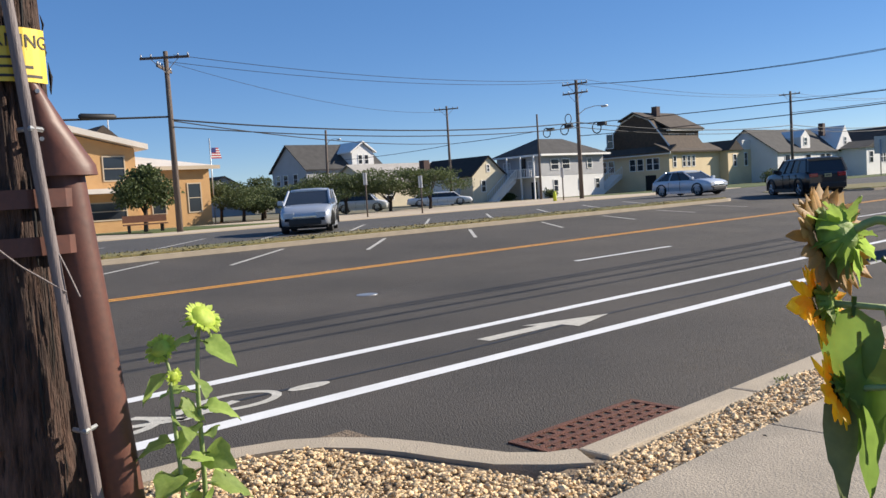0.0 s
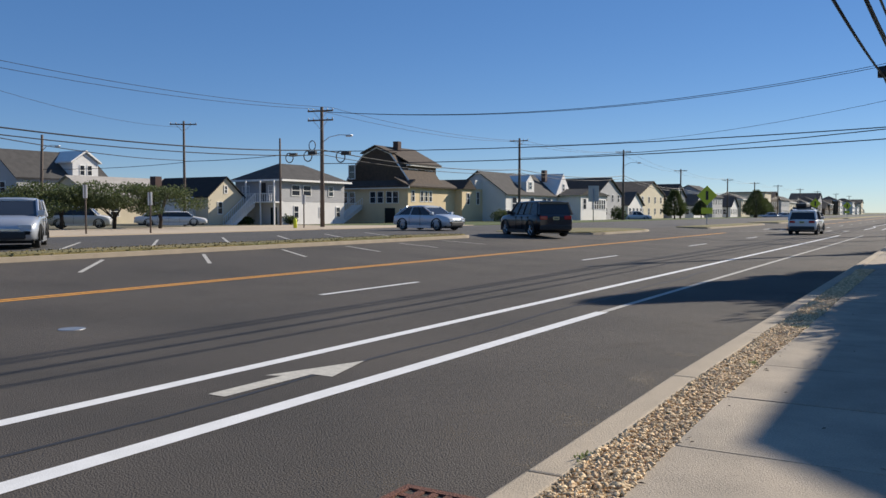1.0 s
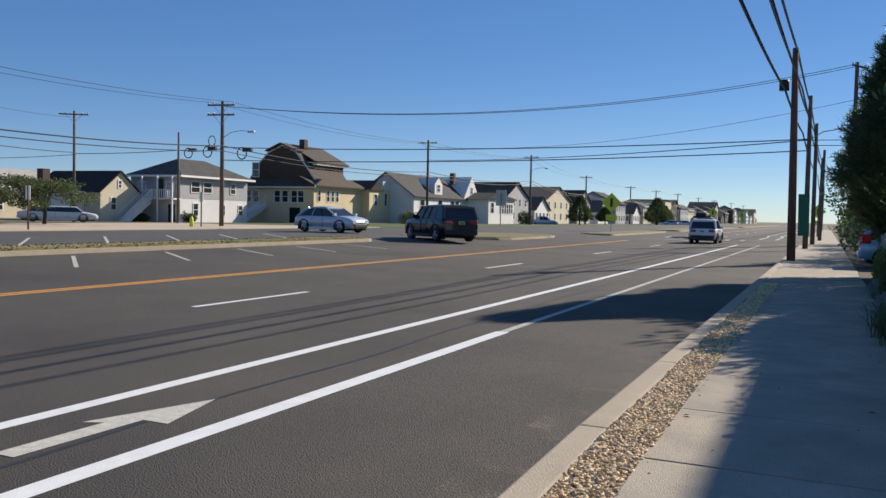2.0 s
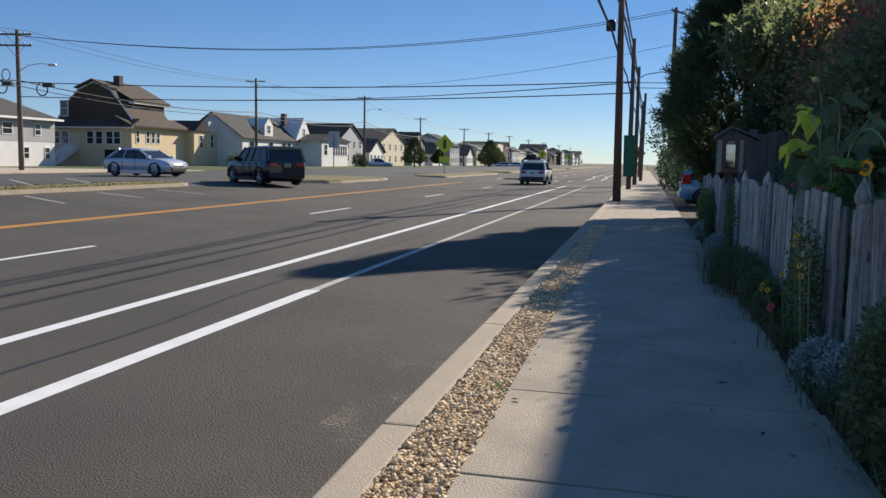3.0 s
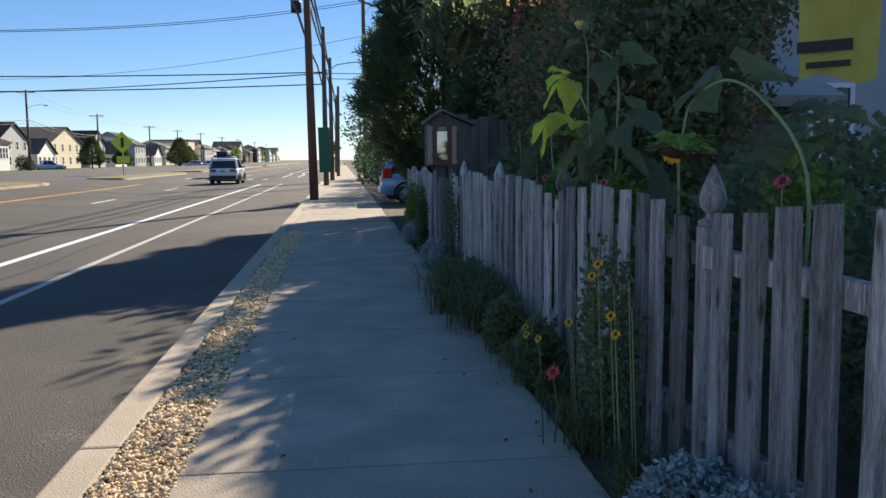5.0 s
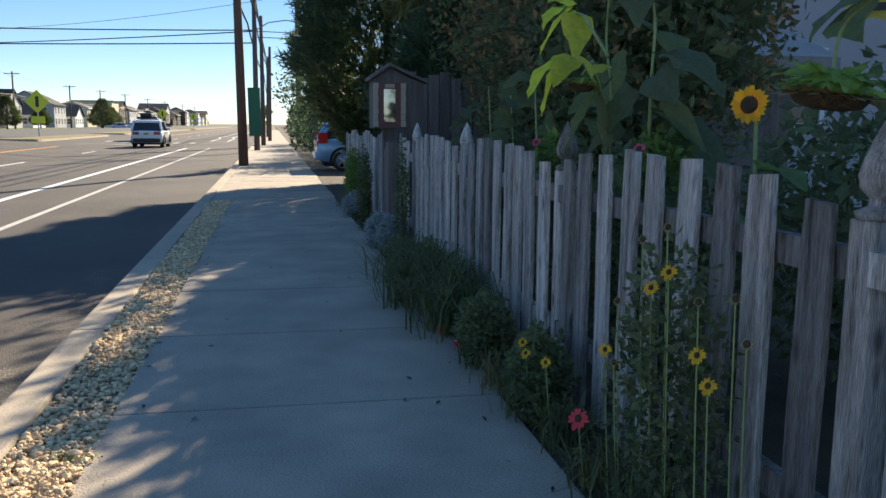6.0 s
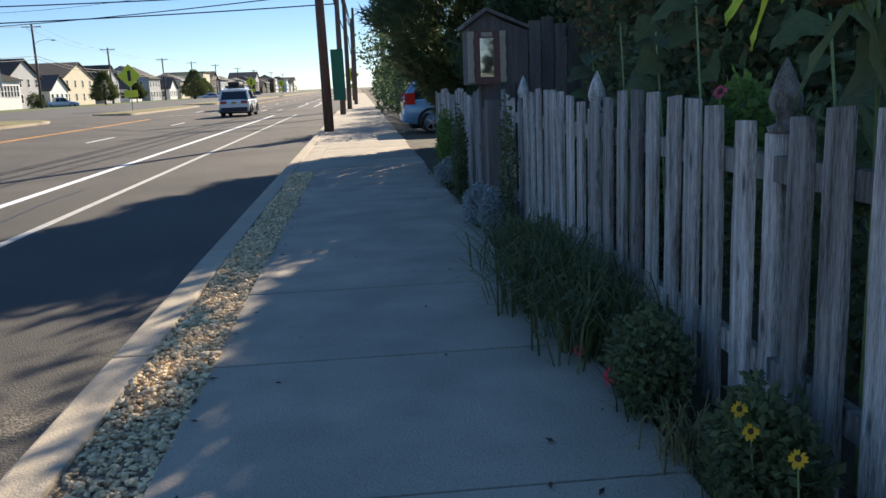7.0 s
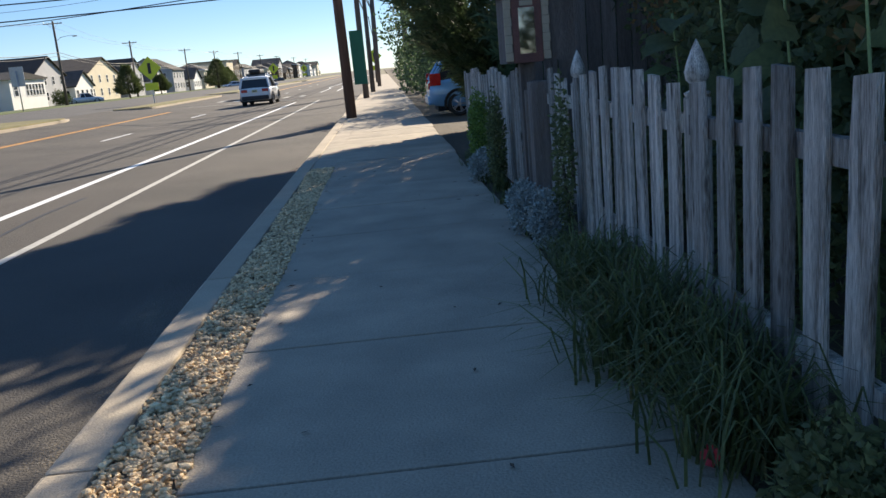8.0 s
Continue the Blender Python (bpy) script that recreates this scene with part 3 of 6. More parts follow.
def house(name, x, y, w, d, h, roof, wall_mat, roof_mat, label, rise=2.2, over=.4, base=0.0, windows_x=(), windows_y=(), trim=True):
    """A house whose near corner (towards the road and the camera) is at x, y; w runs away from the road, d along it."""
    hs = thing(name, pose(x, y, base), label, "house", "houses along the far side")
    if roof in ("gable_x", "gable_y"):
        if roof == "gable_x":      # gable towards the road
            outl = [(0, -.2), (d, -.2), (d, h), (d / 2, h + rise), (0, h)]
            part("wall", prism(bmesh.new(), outl, -w, 0, "x"), wall_mat, hs)
            for sg, c in ((1, 0), (-1, d)):
                o = -over * sg
                a0, a1 = (c + o, h + o * sg * rise / (d / 2)), (d / 2, h + rise)
                part("roof", prism(bmesh.new(), [a0, a1, (a1[0], a1[1] + .14), (a0[0], a0[1] + .14)], -w - over, over, "x"), roof_mat, hs)
        elif roof == "gable_y":
            outl = [(0, -.2), (-w, -.2), (-w, h), (-w / 2, h + rise), (0, h)]
            part("wall", prism(bmesh.new(), outl, 0, d, "y"), wall_mat, hs)
            for sg, c in ((1, 0), (-1, -w)):
                a0, a1 = (c + over * sg, h - over * rise / (w / 2)), (-w / 2, h + rise)
                part("roof", prism(bmesh.new(), [a0, a1, (a1[0], a1[1] + .14), (a0[0], a0[1] + .14)], -over, d + over, "y"), roof_mat, hs)
    elif roof == "hip":
        part("wall", B(-w, 0, 0, d, -.2, h), wall_mat, hs)
        bm = bmesh.new()
        o, r = over, min(w, d) / 2
        e = [bm.verts.new(p) for p in ((o, -o, h), (o, d + o, h), (-w - o, d + o, h), (-w - o, -o, h))]
        if d >= w:
            t = [bm.verts.new(p) for p in ((-w / 2, r, h + rise), (-w / 2, d - r, h + rise))]
            q = [(e[0], e[1], t[1], t[0]), (e[1], e[2], t[1]), (e[2], e[3], t[0], t[1]), (e[3], e[0], t[0])]
        else:
            t = [bm.verts.new(p) for p in ((-r, d / 2, h + rise), (-w + r, d / 2, h + rise))]
            q = [(e[0], e[1], t[0]), (e[1], e[2], t[1], t[0]), (e[2], e[3], t[1]), (e[3], e[0], t[0], t[1])]
        for f in q:
            bm.faces.new(f)
        bm.faces.new(e[::-1])
        part("roof", bm, roof_mat, hs)
        if trim:
            bm = bmesh.new()
            for a in ((o, o + .03, -o, d + o), (-w - o, o, -o - .03, -o)):
                box(bm, *a, h - .16, h + .06)
            part("fascia", bm, WHITE, hs)
    else:
        part("wall", B(-w, 0, 0, d, -.2, h), wall_mat, hs)
        part("roof", B(-w - over, over, -over, d + over, h, h + .25), roof_mat, hs)
    for u, z, ww, hh in windows_x:
        window(hs, "x", u, z, ww, hh, 0)
    for u, z, ww, hh in windows_y:
        window(hs, "y", u, z, ww, hh, 0)
    return hs


def stairs(parent, x, y0, y1, z, n, width):
    q = z / n
    st = part("stairs", prism(bmesh.new(), [(y0, -.06), (y1, z - q - .01), (y1, z - q - .3), (y0 + (y1 - y0) * .12, -.06)], x - width + .03, x - .03, "x"), WHITE, parent)
    for k in range(n):
        a, b = y0 + (y1 - y0) * k / n, y0 + (y1 - y0) * (k + 1) / n
        part("step", B(x - width, x, min(a, b), max(a, b), q * k, q * (k + 1)), WHITE, st)
    for dx in (0, -width):
        bm = bmesh.new()
        tube(bm, [(x + dx, y0, .95), (x + dx, y1, z + .95)], .05, 4)
        for k in range(n + 1):
            yy = y0 + (y1 - y0) * k / n
            box(bm, x + dx - .025, x + dx + .025, yy - .025, yy + .025, z * k / n, z * k / n + .95)
        part("railing", bm, WHITE, st)
    return st


# tan brick building beyond the parking strip
tan = thing("brick_hall", pose(-60, 0, 0), "tan brick hall with pale roofs and brown spire base", "building")
part("wall", B(-16, -1, 20.8, 27.2, -.2, 4.9), TANBRICK, tan)
bm = bmesh.new()
e = [bm.verts.new(p) for p in ((-.4, 19.5, 4.9), (-.4, 27.9, 4.9), (-17, 27.9, 4.9), (-17, 19.5, 4.9))]
t = [bm.verts.new(p) for p in ((-6, 20.5, 6.1), (-6, 23.2, 6.1), (-12, 23.2, 6.1), (-12, 20.5, 6.1))]
for k in range(4):
    bm.faces.new((e[k], e[(k + 1) % 4], t[(k + 1) % 4], t[k]))
bm.faces.new(t)
bm.faces.new(e[::-1])
part("roof", bm, ROOFPALE, tan)
part("fascia", B(-.4, -.36, 19.5, 27.9, 4.65, 4.95), APRON, tan)
part("wall", prism(bmesh.new(), [(8, -.2), (20.8, -.2), (20.8, 6.3), (14, 7.9), (8, 7.9)], -14, 0, "x"), TANBRICK, tan)
part("roof", prism(bmesh.new(), [(7, 8.1), (14, 8.0), (21.6, 6.2), (21.6, 6.6), (14, 8.45), (7, 8.5)], -14.5, .7, "x"), ROOFPALE, tan)
part("canopy", B(.0, 1.6, 12, 21.6, 3.0, 3.35), ROOFPALE, tan)
part("canopy_post", B(1.0, 1.3, 12.2, 12.5, 0, 3.0), TANBRICK, tan)
part("spire", prism(bmesh.new(), [(18.6, 6.9), (22.5, 6.9), (20.5, 8.6)], -9, -5, "x"), ROOFBROWN, tan)
part("finial", T([(-7, 21.6, 7.5), (-7, 21.6, 9.2)], .06, 5), WHITE, tan)
window(tan, "x", 18.3, 3.9, 1.7, 1.9, 0, APRON)
window(tan, "x", 25.2, 1.2, 1.2, 2.4, -1, APRON)
window(tan, "x", 22.2, 1.2, 1.2, 2.4, -1, APRON)
window(tan, "x", 15.5, 1.0, 4.4, 1.4, 0, APRON)
door = part("door", B(0, .05, 13.4, 14.5, 0, 2.3), APRON, tan)
part("step", B(0, 1.8, 12.6, 15, -.1, .25), APRON, tan)
setting("lawn", sheet(-52, -40.5, 13.6, 21.5, .11), GRASS, "mown green lawn before the hall", "lawn")
bench = thing("bench", pose(-44, 14.7, .33, 0, 0, 75), "brown wooden park bench on the lawn", "bench")
for q in (-.9, .9, 0):
    part("leg", B(q - .06, q + .06, -.3, .3, 0, .45), DARK, bench)
part("seat", B(-1.2, 1.2, -.3, .25, .45, .52), BENCH, bench)
part("backrest", B(-1.2, 1.2, .25, .31, .6, 1.0), BENCH, bench)
flag = thing("flagpole", pose(-62.5, 28.2, 0), "white flagpole with a hanging striped flag", "flagpole")
part("staff", T([(0, 0, 0), (0, 0, 7.3)], .05, 6), STEEL, flag)
cloth = part("flag", B(0, .03, .05, 1.0, 5.6, 5.7), FLAGRED, flag)
for k in range(1, 9):
    part("stripe", B(0, .03, .05 + .02 * k, 1.0 - .03 * k, 5.6 + .1 * k, 5.7 + .1 * k), FLAGRED if k % 2 == 0 else FLAGWHITE, cloth)
part("canton", B(.035, .05, .1, .5, 6.1, 6.5), FLAGBLUE, cloth)

# houses along the far side, from the hall to the distance
hA = house("dormer_house", -95, 58.2, 9, 13, 6.0, "gable_y", GREYSIDE, ROOF, "grey two-storey house with white dormer", 3.4, windows_y=((-8, 3.8, 1.2, 1.6), (-6, 3.8, 1.2, 1.6), (-3.4, 3.8, 1.2, 1.6)), windows_x=((7, 3.6, 1.4, 1.6),))
part("dormer", prism(bmesh.new(), [(7.4, 5.6), (11.2, 5.6), (11.2, 8.0), (9.3, 9.2), (7.4, 8.0)], -5, .5, "x"), WHITESIDE, hA)
part("dormer_roof", prism(bmesh.new(), [(7, 7.9), (9.3, 9.4), (11.6, 7.9), (11.6, 8.1), (9.3, 9.65), (7, 8.1)], -5, .8, "x"), WHITE, hA)
window(hA, "x", 8.4, 6.3, .8, 1.4, .5)
window(hA, "x", 9.5, 6.3, .8, 1.4, .5)
house("low_house", -84, 61, 10, 17, 3.4, "gable_y", CREAMPALE, ROOFLIGHT, "low pale house with wide grey roof", 2.5, windows_x=((2, 1, 1.4, 1.3), (9, 1, 1.4, 1.3)))
house("far_cottage", -110, 36, 10, 12, 3.4, "gable_y", GREYSIDE, ROOF, "grey cottage behind junipers", 2.6, windows_y=((-6, 1, 1, 1.3), (-3, 1, 1, 1.3)))
house("far_cottage", -104, 46, 8, 9, 3.2, "gable_x", GREYSIDE, ROOFDARK, "small dark-roofed cottage with white gable", 2.4)
hB = house("cream_cottage", -66, 61.6, 9.5, 5.2, 3.3, "gable_x", CREAMPALE, ROOFDARK, "pale cream cottage with dark shingle roof", 2.05, .25, windows_x=((1.3, 1.3, .8, 1.4), (2.3, 3.6, .55, .9)), windows_y=((-8.6, 1.5, 1.0, 1.0), (-7.3, 1.5, 1.0, 1.0), (-3, 1.2, 1.0, 1.1)))
part("chimney", B(-9.4, -8.5, .2, 1.1, 2, 5.6), BRICK, hB)
part("entry", B(-5, -2.2, -1.8, 0, -.2, 2.6), WHITESIDE, hB)
part("entry_roof", prism(bmesh.new(), [(-5.3, 2.6), (-1.9, 3.0), (-1.9, 3.2), (-5.3, 2.8)], -2.0, 0, "y"), WHITE, hB)
hC = house("two_storey_house", -62, 68.8, 7, 11.5, 5.2, "hip", WHITESIDE, ROOF, "white two-storey house with grey upper floor and hip roof", 2.1, .7,
           windows_x=((1.6, 3.4, 1.5, 1.3), (3.6, 3.4, 1.5, 1.3), (8.3, 3.4, 1.0, 1.3), (2.0, .8, .9, 1.5), (6.6, .9, .9, 1.3), (9.8, .9, .9, 1.3)), windows_y=((-6, 3.4, 1.2, 1.2), (-2, 3.4, 1.2, 1.2)))
part("upper_wall", B(-7.03, .03, -.03, 11.53, 2.75, 5.2), GREYSIDE, hC)
for u, w in ((1.6, 1.5), (3.6, 1.5), (8.3, 1.0)):
    window(hC, "x", u, 3.4, w, 1.3, .04)
for u in (-6, -4.2):
    window(hC, "y", u, 3.3, 1.2, 1.3, .04)
part("door", B(-3.2, -2.3, -.08, -.03, 2.8, 4.9), GLASS, hC)
part("door", B(-1.6, -.7, -.06, -.01, .1, 2.1), GLASS, hC)
part("balcony", B(-7, .2, -1.5, 0, 2.6, 2.75), WHITE, hC)
for q in (-6.9, -4.2, -2, .05):
    part("porch_post", B(q, q + .15, -1.45, -1.3, -.1, 5.1), WHITE, hC)
bm = bmesh.new()
for k in range(28):
    box(bm, -7 + k * .26, -6.95 + k * .26, -1.48, -1.43, 2.75, 3.6)
box(bm, -7, .2, -1.5, -1.41, 3.6, 3.68)
part("balcony_rail", bm, WHITE, hC)
stairs(hC, -2.6, -5.2, -1.5, 2.7, 12, 1.2)

# gambrel house
hD = thing("gambrel_house", pose(-57, 87.2, 0), "cream house with brown shingled gambrel upper floor", "house", "houses along the far side")
part("wall", B(-11, 0, 0, 12, -.3, 4.85), CREAM, hD)
out = [(.2, 4.85), (-11.2, 4.85), (-9.2, 7.6), (-7.6, 9.2), (-5.45, 10.1), (-3.3, 9.2), (-1.9, 7.6)]
part("gable_wall", prism(bmesh.new(), out, .9, 1.1, "y"), BROWNSHAKE, hD)
part("upper_body", prism(bmesh.new(), out, 1.1, 9, "y"), BROWNSHAKE, hD)
part("upper_wall", B(-9.2, -1.6, 2.5, 9.6, 4.85, 7.7), BROWNSHAKE, hD)
part("eave", B(-1.7, -1.0, 2.2, 10, 7.65, 7.9), WHITE, hD)
part("roof", prism(bmesh.new(), [(-.9, 7.85), (-5.45, 10.15), (-10, 7.85), (-10, 8.0), (-5.45, 10.4), (-.9, 8.0)], 2.0, 10, "y"), ROOFBROWN, hD)
part("roof", prism(bmesh.new(), [(-3.1, 9.3), (-5.45, 10.25), (-7.8, 9.3), (-7.8, 9.45), (-5.45, 10.42), (-3.1, 9.45)], .3, 2.2, "y"), ROOFBROWN, hD)
part("porch_roof", prism(bmesh.new(), [(.6, 4.75), (-1.8, 5.9), (-1.8, 6.1), (.6, 4.95)], -.6, 12.2, "y"), ROOFBROWN, hD)
part("porch_roof", prism(bmesh.new(), [(-.7, 4.75), (1.0, 5.6), (1.0, 5.8), (-.7, 4.95)], -11.4, .5, "x"), ROOFBROWN, hD)
for a, b in (((.1, 5.0), (-1.9, 7.6)), ((-1.9, 7.6), (-3.3, 9.2)), ((-3.3, 9.2), (-5.45, 10.1)), ((-11, 5), (-9.2, 7.6)), ((-9.2, 7.6), (-7.6, 9.2)), ((-7.6, 9.2), (-5.45, 10.1))):
    part("trim", T([(a[0], .8, a[1]), (b[0], .8, b[1])], .1, 4), WHITE, hD)
part("chimney", B(-5, -4.2, 4, 4.8, 9.5, 11.1), BRICK, hD)
part("fascia", B(-11.3, .65, -.66, -.6, 4.6, 4.9), WHITE, hD)
window(hD, "y", -8.8, 5.9, 1.1, 1.9, -.9)
for u in (-10.6, -9.4, -6.0, -4.8, -3.4, -2.4):
    window(hD, "y", u, 2.7, 1.0, 1.6, 0)
for u, z, w, h in ((2.6, 5.9, 1.0, 1.4), (3.8, 5.9, 1.0, 1.4), (6.6, 5.9, .9, 1.4), (7.7, 5.9, .9, 1.4)):
    window(hD, "x", u, z, w, h, -1.6)
for u in (.8, 2.9, 4.0, 5.1):
    window(hD, "x", u, 2.9, .8, 1.5, 0)
# flat near-black sheet painted as the shade inside an open garage
part("open_garage", B(-3.6, -2.0, -.03, .0, .0, 2.1), DARK, hD)
window(hD, "y", -1.3, 1.0, .7, 1.0, 0)
part("side_wing", B(-6, 1.2, 12, 19, -.3, 4.9), CREAM, hD)
part("wing_roof", prism(bmesh.new(), [(11.8, 4.8), (13.8, 6.2), (15.8, 4.8)], -6, 1.5, "x"), ROOFBROWN, hD)
window(hD, "x", 13.3, 2.6, .9, 1.7, 1.2)
window(hD, "x", 16.2, 2.6, .9, 1.9, 1.2)
bm = bmesh.new()
for k in range(20):
    box(bm, 1.1, 1.16, 15.9 + k * .155, 15.97 + k * .155, 4.9, 6.1)
box(bm, 1.08, 1.18, 15.9, 19, 6.05, 6.15)
part("roof_rail", bm, WHITE, hD)
stairs(hD, -7.2, -5, 0, 2.5, 11, 1.6)

house("white_shed_house", -64, 117, 9, 11, 4.2, "gable_x", WHITE, ROOF, "small white house with steep grey gable", 2.0, .15, windows_x=((3.5, 1.2, .8, 1.2),))
house("back_house", -78, 118, 9, 13, 5, "gable_y", GREYSIDE, ROOFDARK, "grey house behind with white gables", 3)
hE = house("dormered_house", -52, 105.3, 9, 19, 4.3, "gable_y", WHITESIDE, ROOF, "white sided house with dormer and white front porch", 3.2, .4, windows_x=(), windows_y=())
for u in (2, 8.2, 12.8, 14.6):
    window(hE, "x", u, 1.9, 1.6, 1.9, 0)
part("dormer", prism(bmesh.new(), [(7.6, 4.6), (10.4, 4.6), (10.4, 6.2), (9, 7.2), (7.6, 6.2)], -4, -.3, "x"), WHITESIDE, hE)
window(hE, "x", 8.4, 5.0, 1.1, 1.2, -.3)
part("cross_gable", prism(bmesh.new(), [(17.5, 4.3), (24, 4.3), (20.7, 7.9)], -8, .3, "x"), WHITESIDE, hE)
window(hE, "x", 20.2, 5.0, .9, 1.2, .3)
part("porch", B(-6, 4, 19, 31, -.3, 4.3), WHITESIDE, hE)
part("porch_roof", prism(bmesh.new(), [(18.2, 4.3), (22, 5.4), (31.5, 4.5), (31.5, 4.3)], -6, 4.4, "x"), ROOF, hE)
for k in range(6):
    window(hE, "x", 24 + 1.1 * k, 2.0, .9, 1.7, 4)
window(hE, "x", 20, 2.0, 1.4, 1.8, 4)
part("chimney", B(-2.5, -1.8, 18, 18.8, 6.5, 8.4), BRICK, hE)
rows = [(-50, 137, 10, 13, 4.9, "gable_x", GREYSIDE, ROOFDARK, 2.8), (-60, 128, 10, 14, 4.6, "gable_y", GREYSIDE, ROOFDARK, 3.0), (-49, 151, 8, 9, 3.0, "gable_x", WHITESIDE, ROOF, 2.4),
        (-50, 161, 12, 17, 5.2, "gable_x", CREAMPALE, ROOFBROWN, 2.7), (-49, 181, 10, 11, 5, "gable_x", GREYSIDE, ROOFDARK, 2.8), (-48, 196, 9, 10, 3.2, "gable_x", WHITESIDE, ROOF, 2.6),
        (-47, 210, 12, 11, 5.4, "gable_y", GREYSIDE, ROOFDARK, 2.9), (-46, 226, 9, 9, 3.1, "gable_x", WHITESIDE, ROOF, 2.6), (-46, 240, 10, 12, 5.2, "hip", CREAMPALE, ROOF, 2.0)]
y = 258
while y < 640:
    d = rnd.uniform(9, 15)
    rows.append((-45 + rnd.uniform(-2, 3), y, rnd.uniform(9, 12), d, rnd.choice((3.2, 5.2, 5.6, 7.4)), rnd.choice(("gable_x", "gable_x", "gable_y", "hip", "flat")), rnd.choice((GREYSIDE, WHITESIDE, CREAMPALE, BROWNSHAKE)), rnd.choice((ROOF, ROOFDARK, ROOFBROWN)), 2.4))
    y += d + rnd.uniform(2, 6)
WORDS = {GREYSIDE.name: "grey sided", WHITESIDE.name: "white sided", CREAMPALE.name: "cream sided", BROWNSHAKE.name: "brown shingled"}
for x, y, w, d, h, kind, wm, rm, rise in rows:
    wx = [(d * (k + .5) / 4 - .5, z, 1.0, 1.4) for k in range(4) for z in ((1.0, 3.4) if h > 4.5 else (1.0,))]
    wy = [(-w * (k + .5) / 3 - .5, z, 1.0, 1.4) for k in range(3) for z in ((1.0, 3.4) if h > 4.5 else (1.0,))] if y < 260 else []
    house("beach_house", x, y, w, d, h, kind, wm, rm, WORDS[wm.name] + " beach house with " + rm.name.replace("shingles", "shingle") + " roof beyond the road", rise, .4, 0, wx, wy)
# right side of the road, far
for k in range(10):
    y = 120 + k * 34
    house("beach_house", 22, y, 12, 15, 5.2, "gable_x", (GREYSIDE, WHITESIDE, CREAMPALE)[k % 3], ROOF, "distant sided beach house", 2.6)


# ---- vehicles ----
def wheel(parent, x, y, r, side, width=.22):
    bm = bmesh.new()
    rings = [(-.5, .80), (-.5, .96), (-.32, 1.0), (.32, 1.0), (.5, .96), (.5, .70), (.35, .66)]
    prev = None
    for o, q in rings:
        ring = [bm.verts.new((x + side * o * width, y + r * q * math.cos(a), r + r * q * math.sin(a))) for a in (2 * math.pi * k / 20 for k in range(20))]
        if prev:
            for k in range(20):
                bm.faces.new((prev[k], prev[(k + 1) % 20], ring[(k + 1) % 20], ring[k])).smooth = True
        prev = ring
    bmesh.ops.recalc_face_normals(bm, faces=bm.faces[:])
    wh = part("wheel", bm, TYRE, parent)
    bm = bmesh.new()
    xo = x + side * .36 * width
    for k in range(5):
        a = 2 * math.pi * k / 5
        for da in (-.13, .13):
            tube(bm, [(xo + side * .03, y + r * .1 * math.cos(a), r + r * .1 * math.sin(a)), (xo, y + r * .66 * math.cos(a + da), r + r * .66 * math.sin(a + da))], r * .055, 4)
    tube(bm, [(xo - side * .02, y, r), (xo + side * .05, y, r)], r * .15, 8)
    pr = [(xo, y + r * .66 * math.cos(2 * math.pi * k / 20), r + r * .66 * math.sin(2 * math.pi * k / 20)) for k in range(21)]
    tube(bm, pr, r * .045, 4, cap=False)
    part("rim", bm, RIM, wh)
    part("hub_back", T([(x - side * .05, y, r), (x + side * .04, y, r)], r * .64, 14), DARK, wh)
    return wh


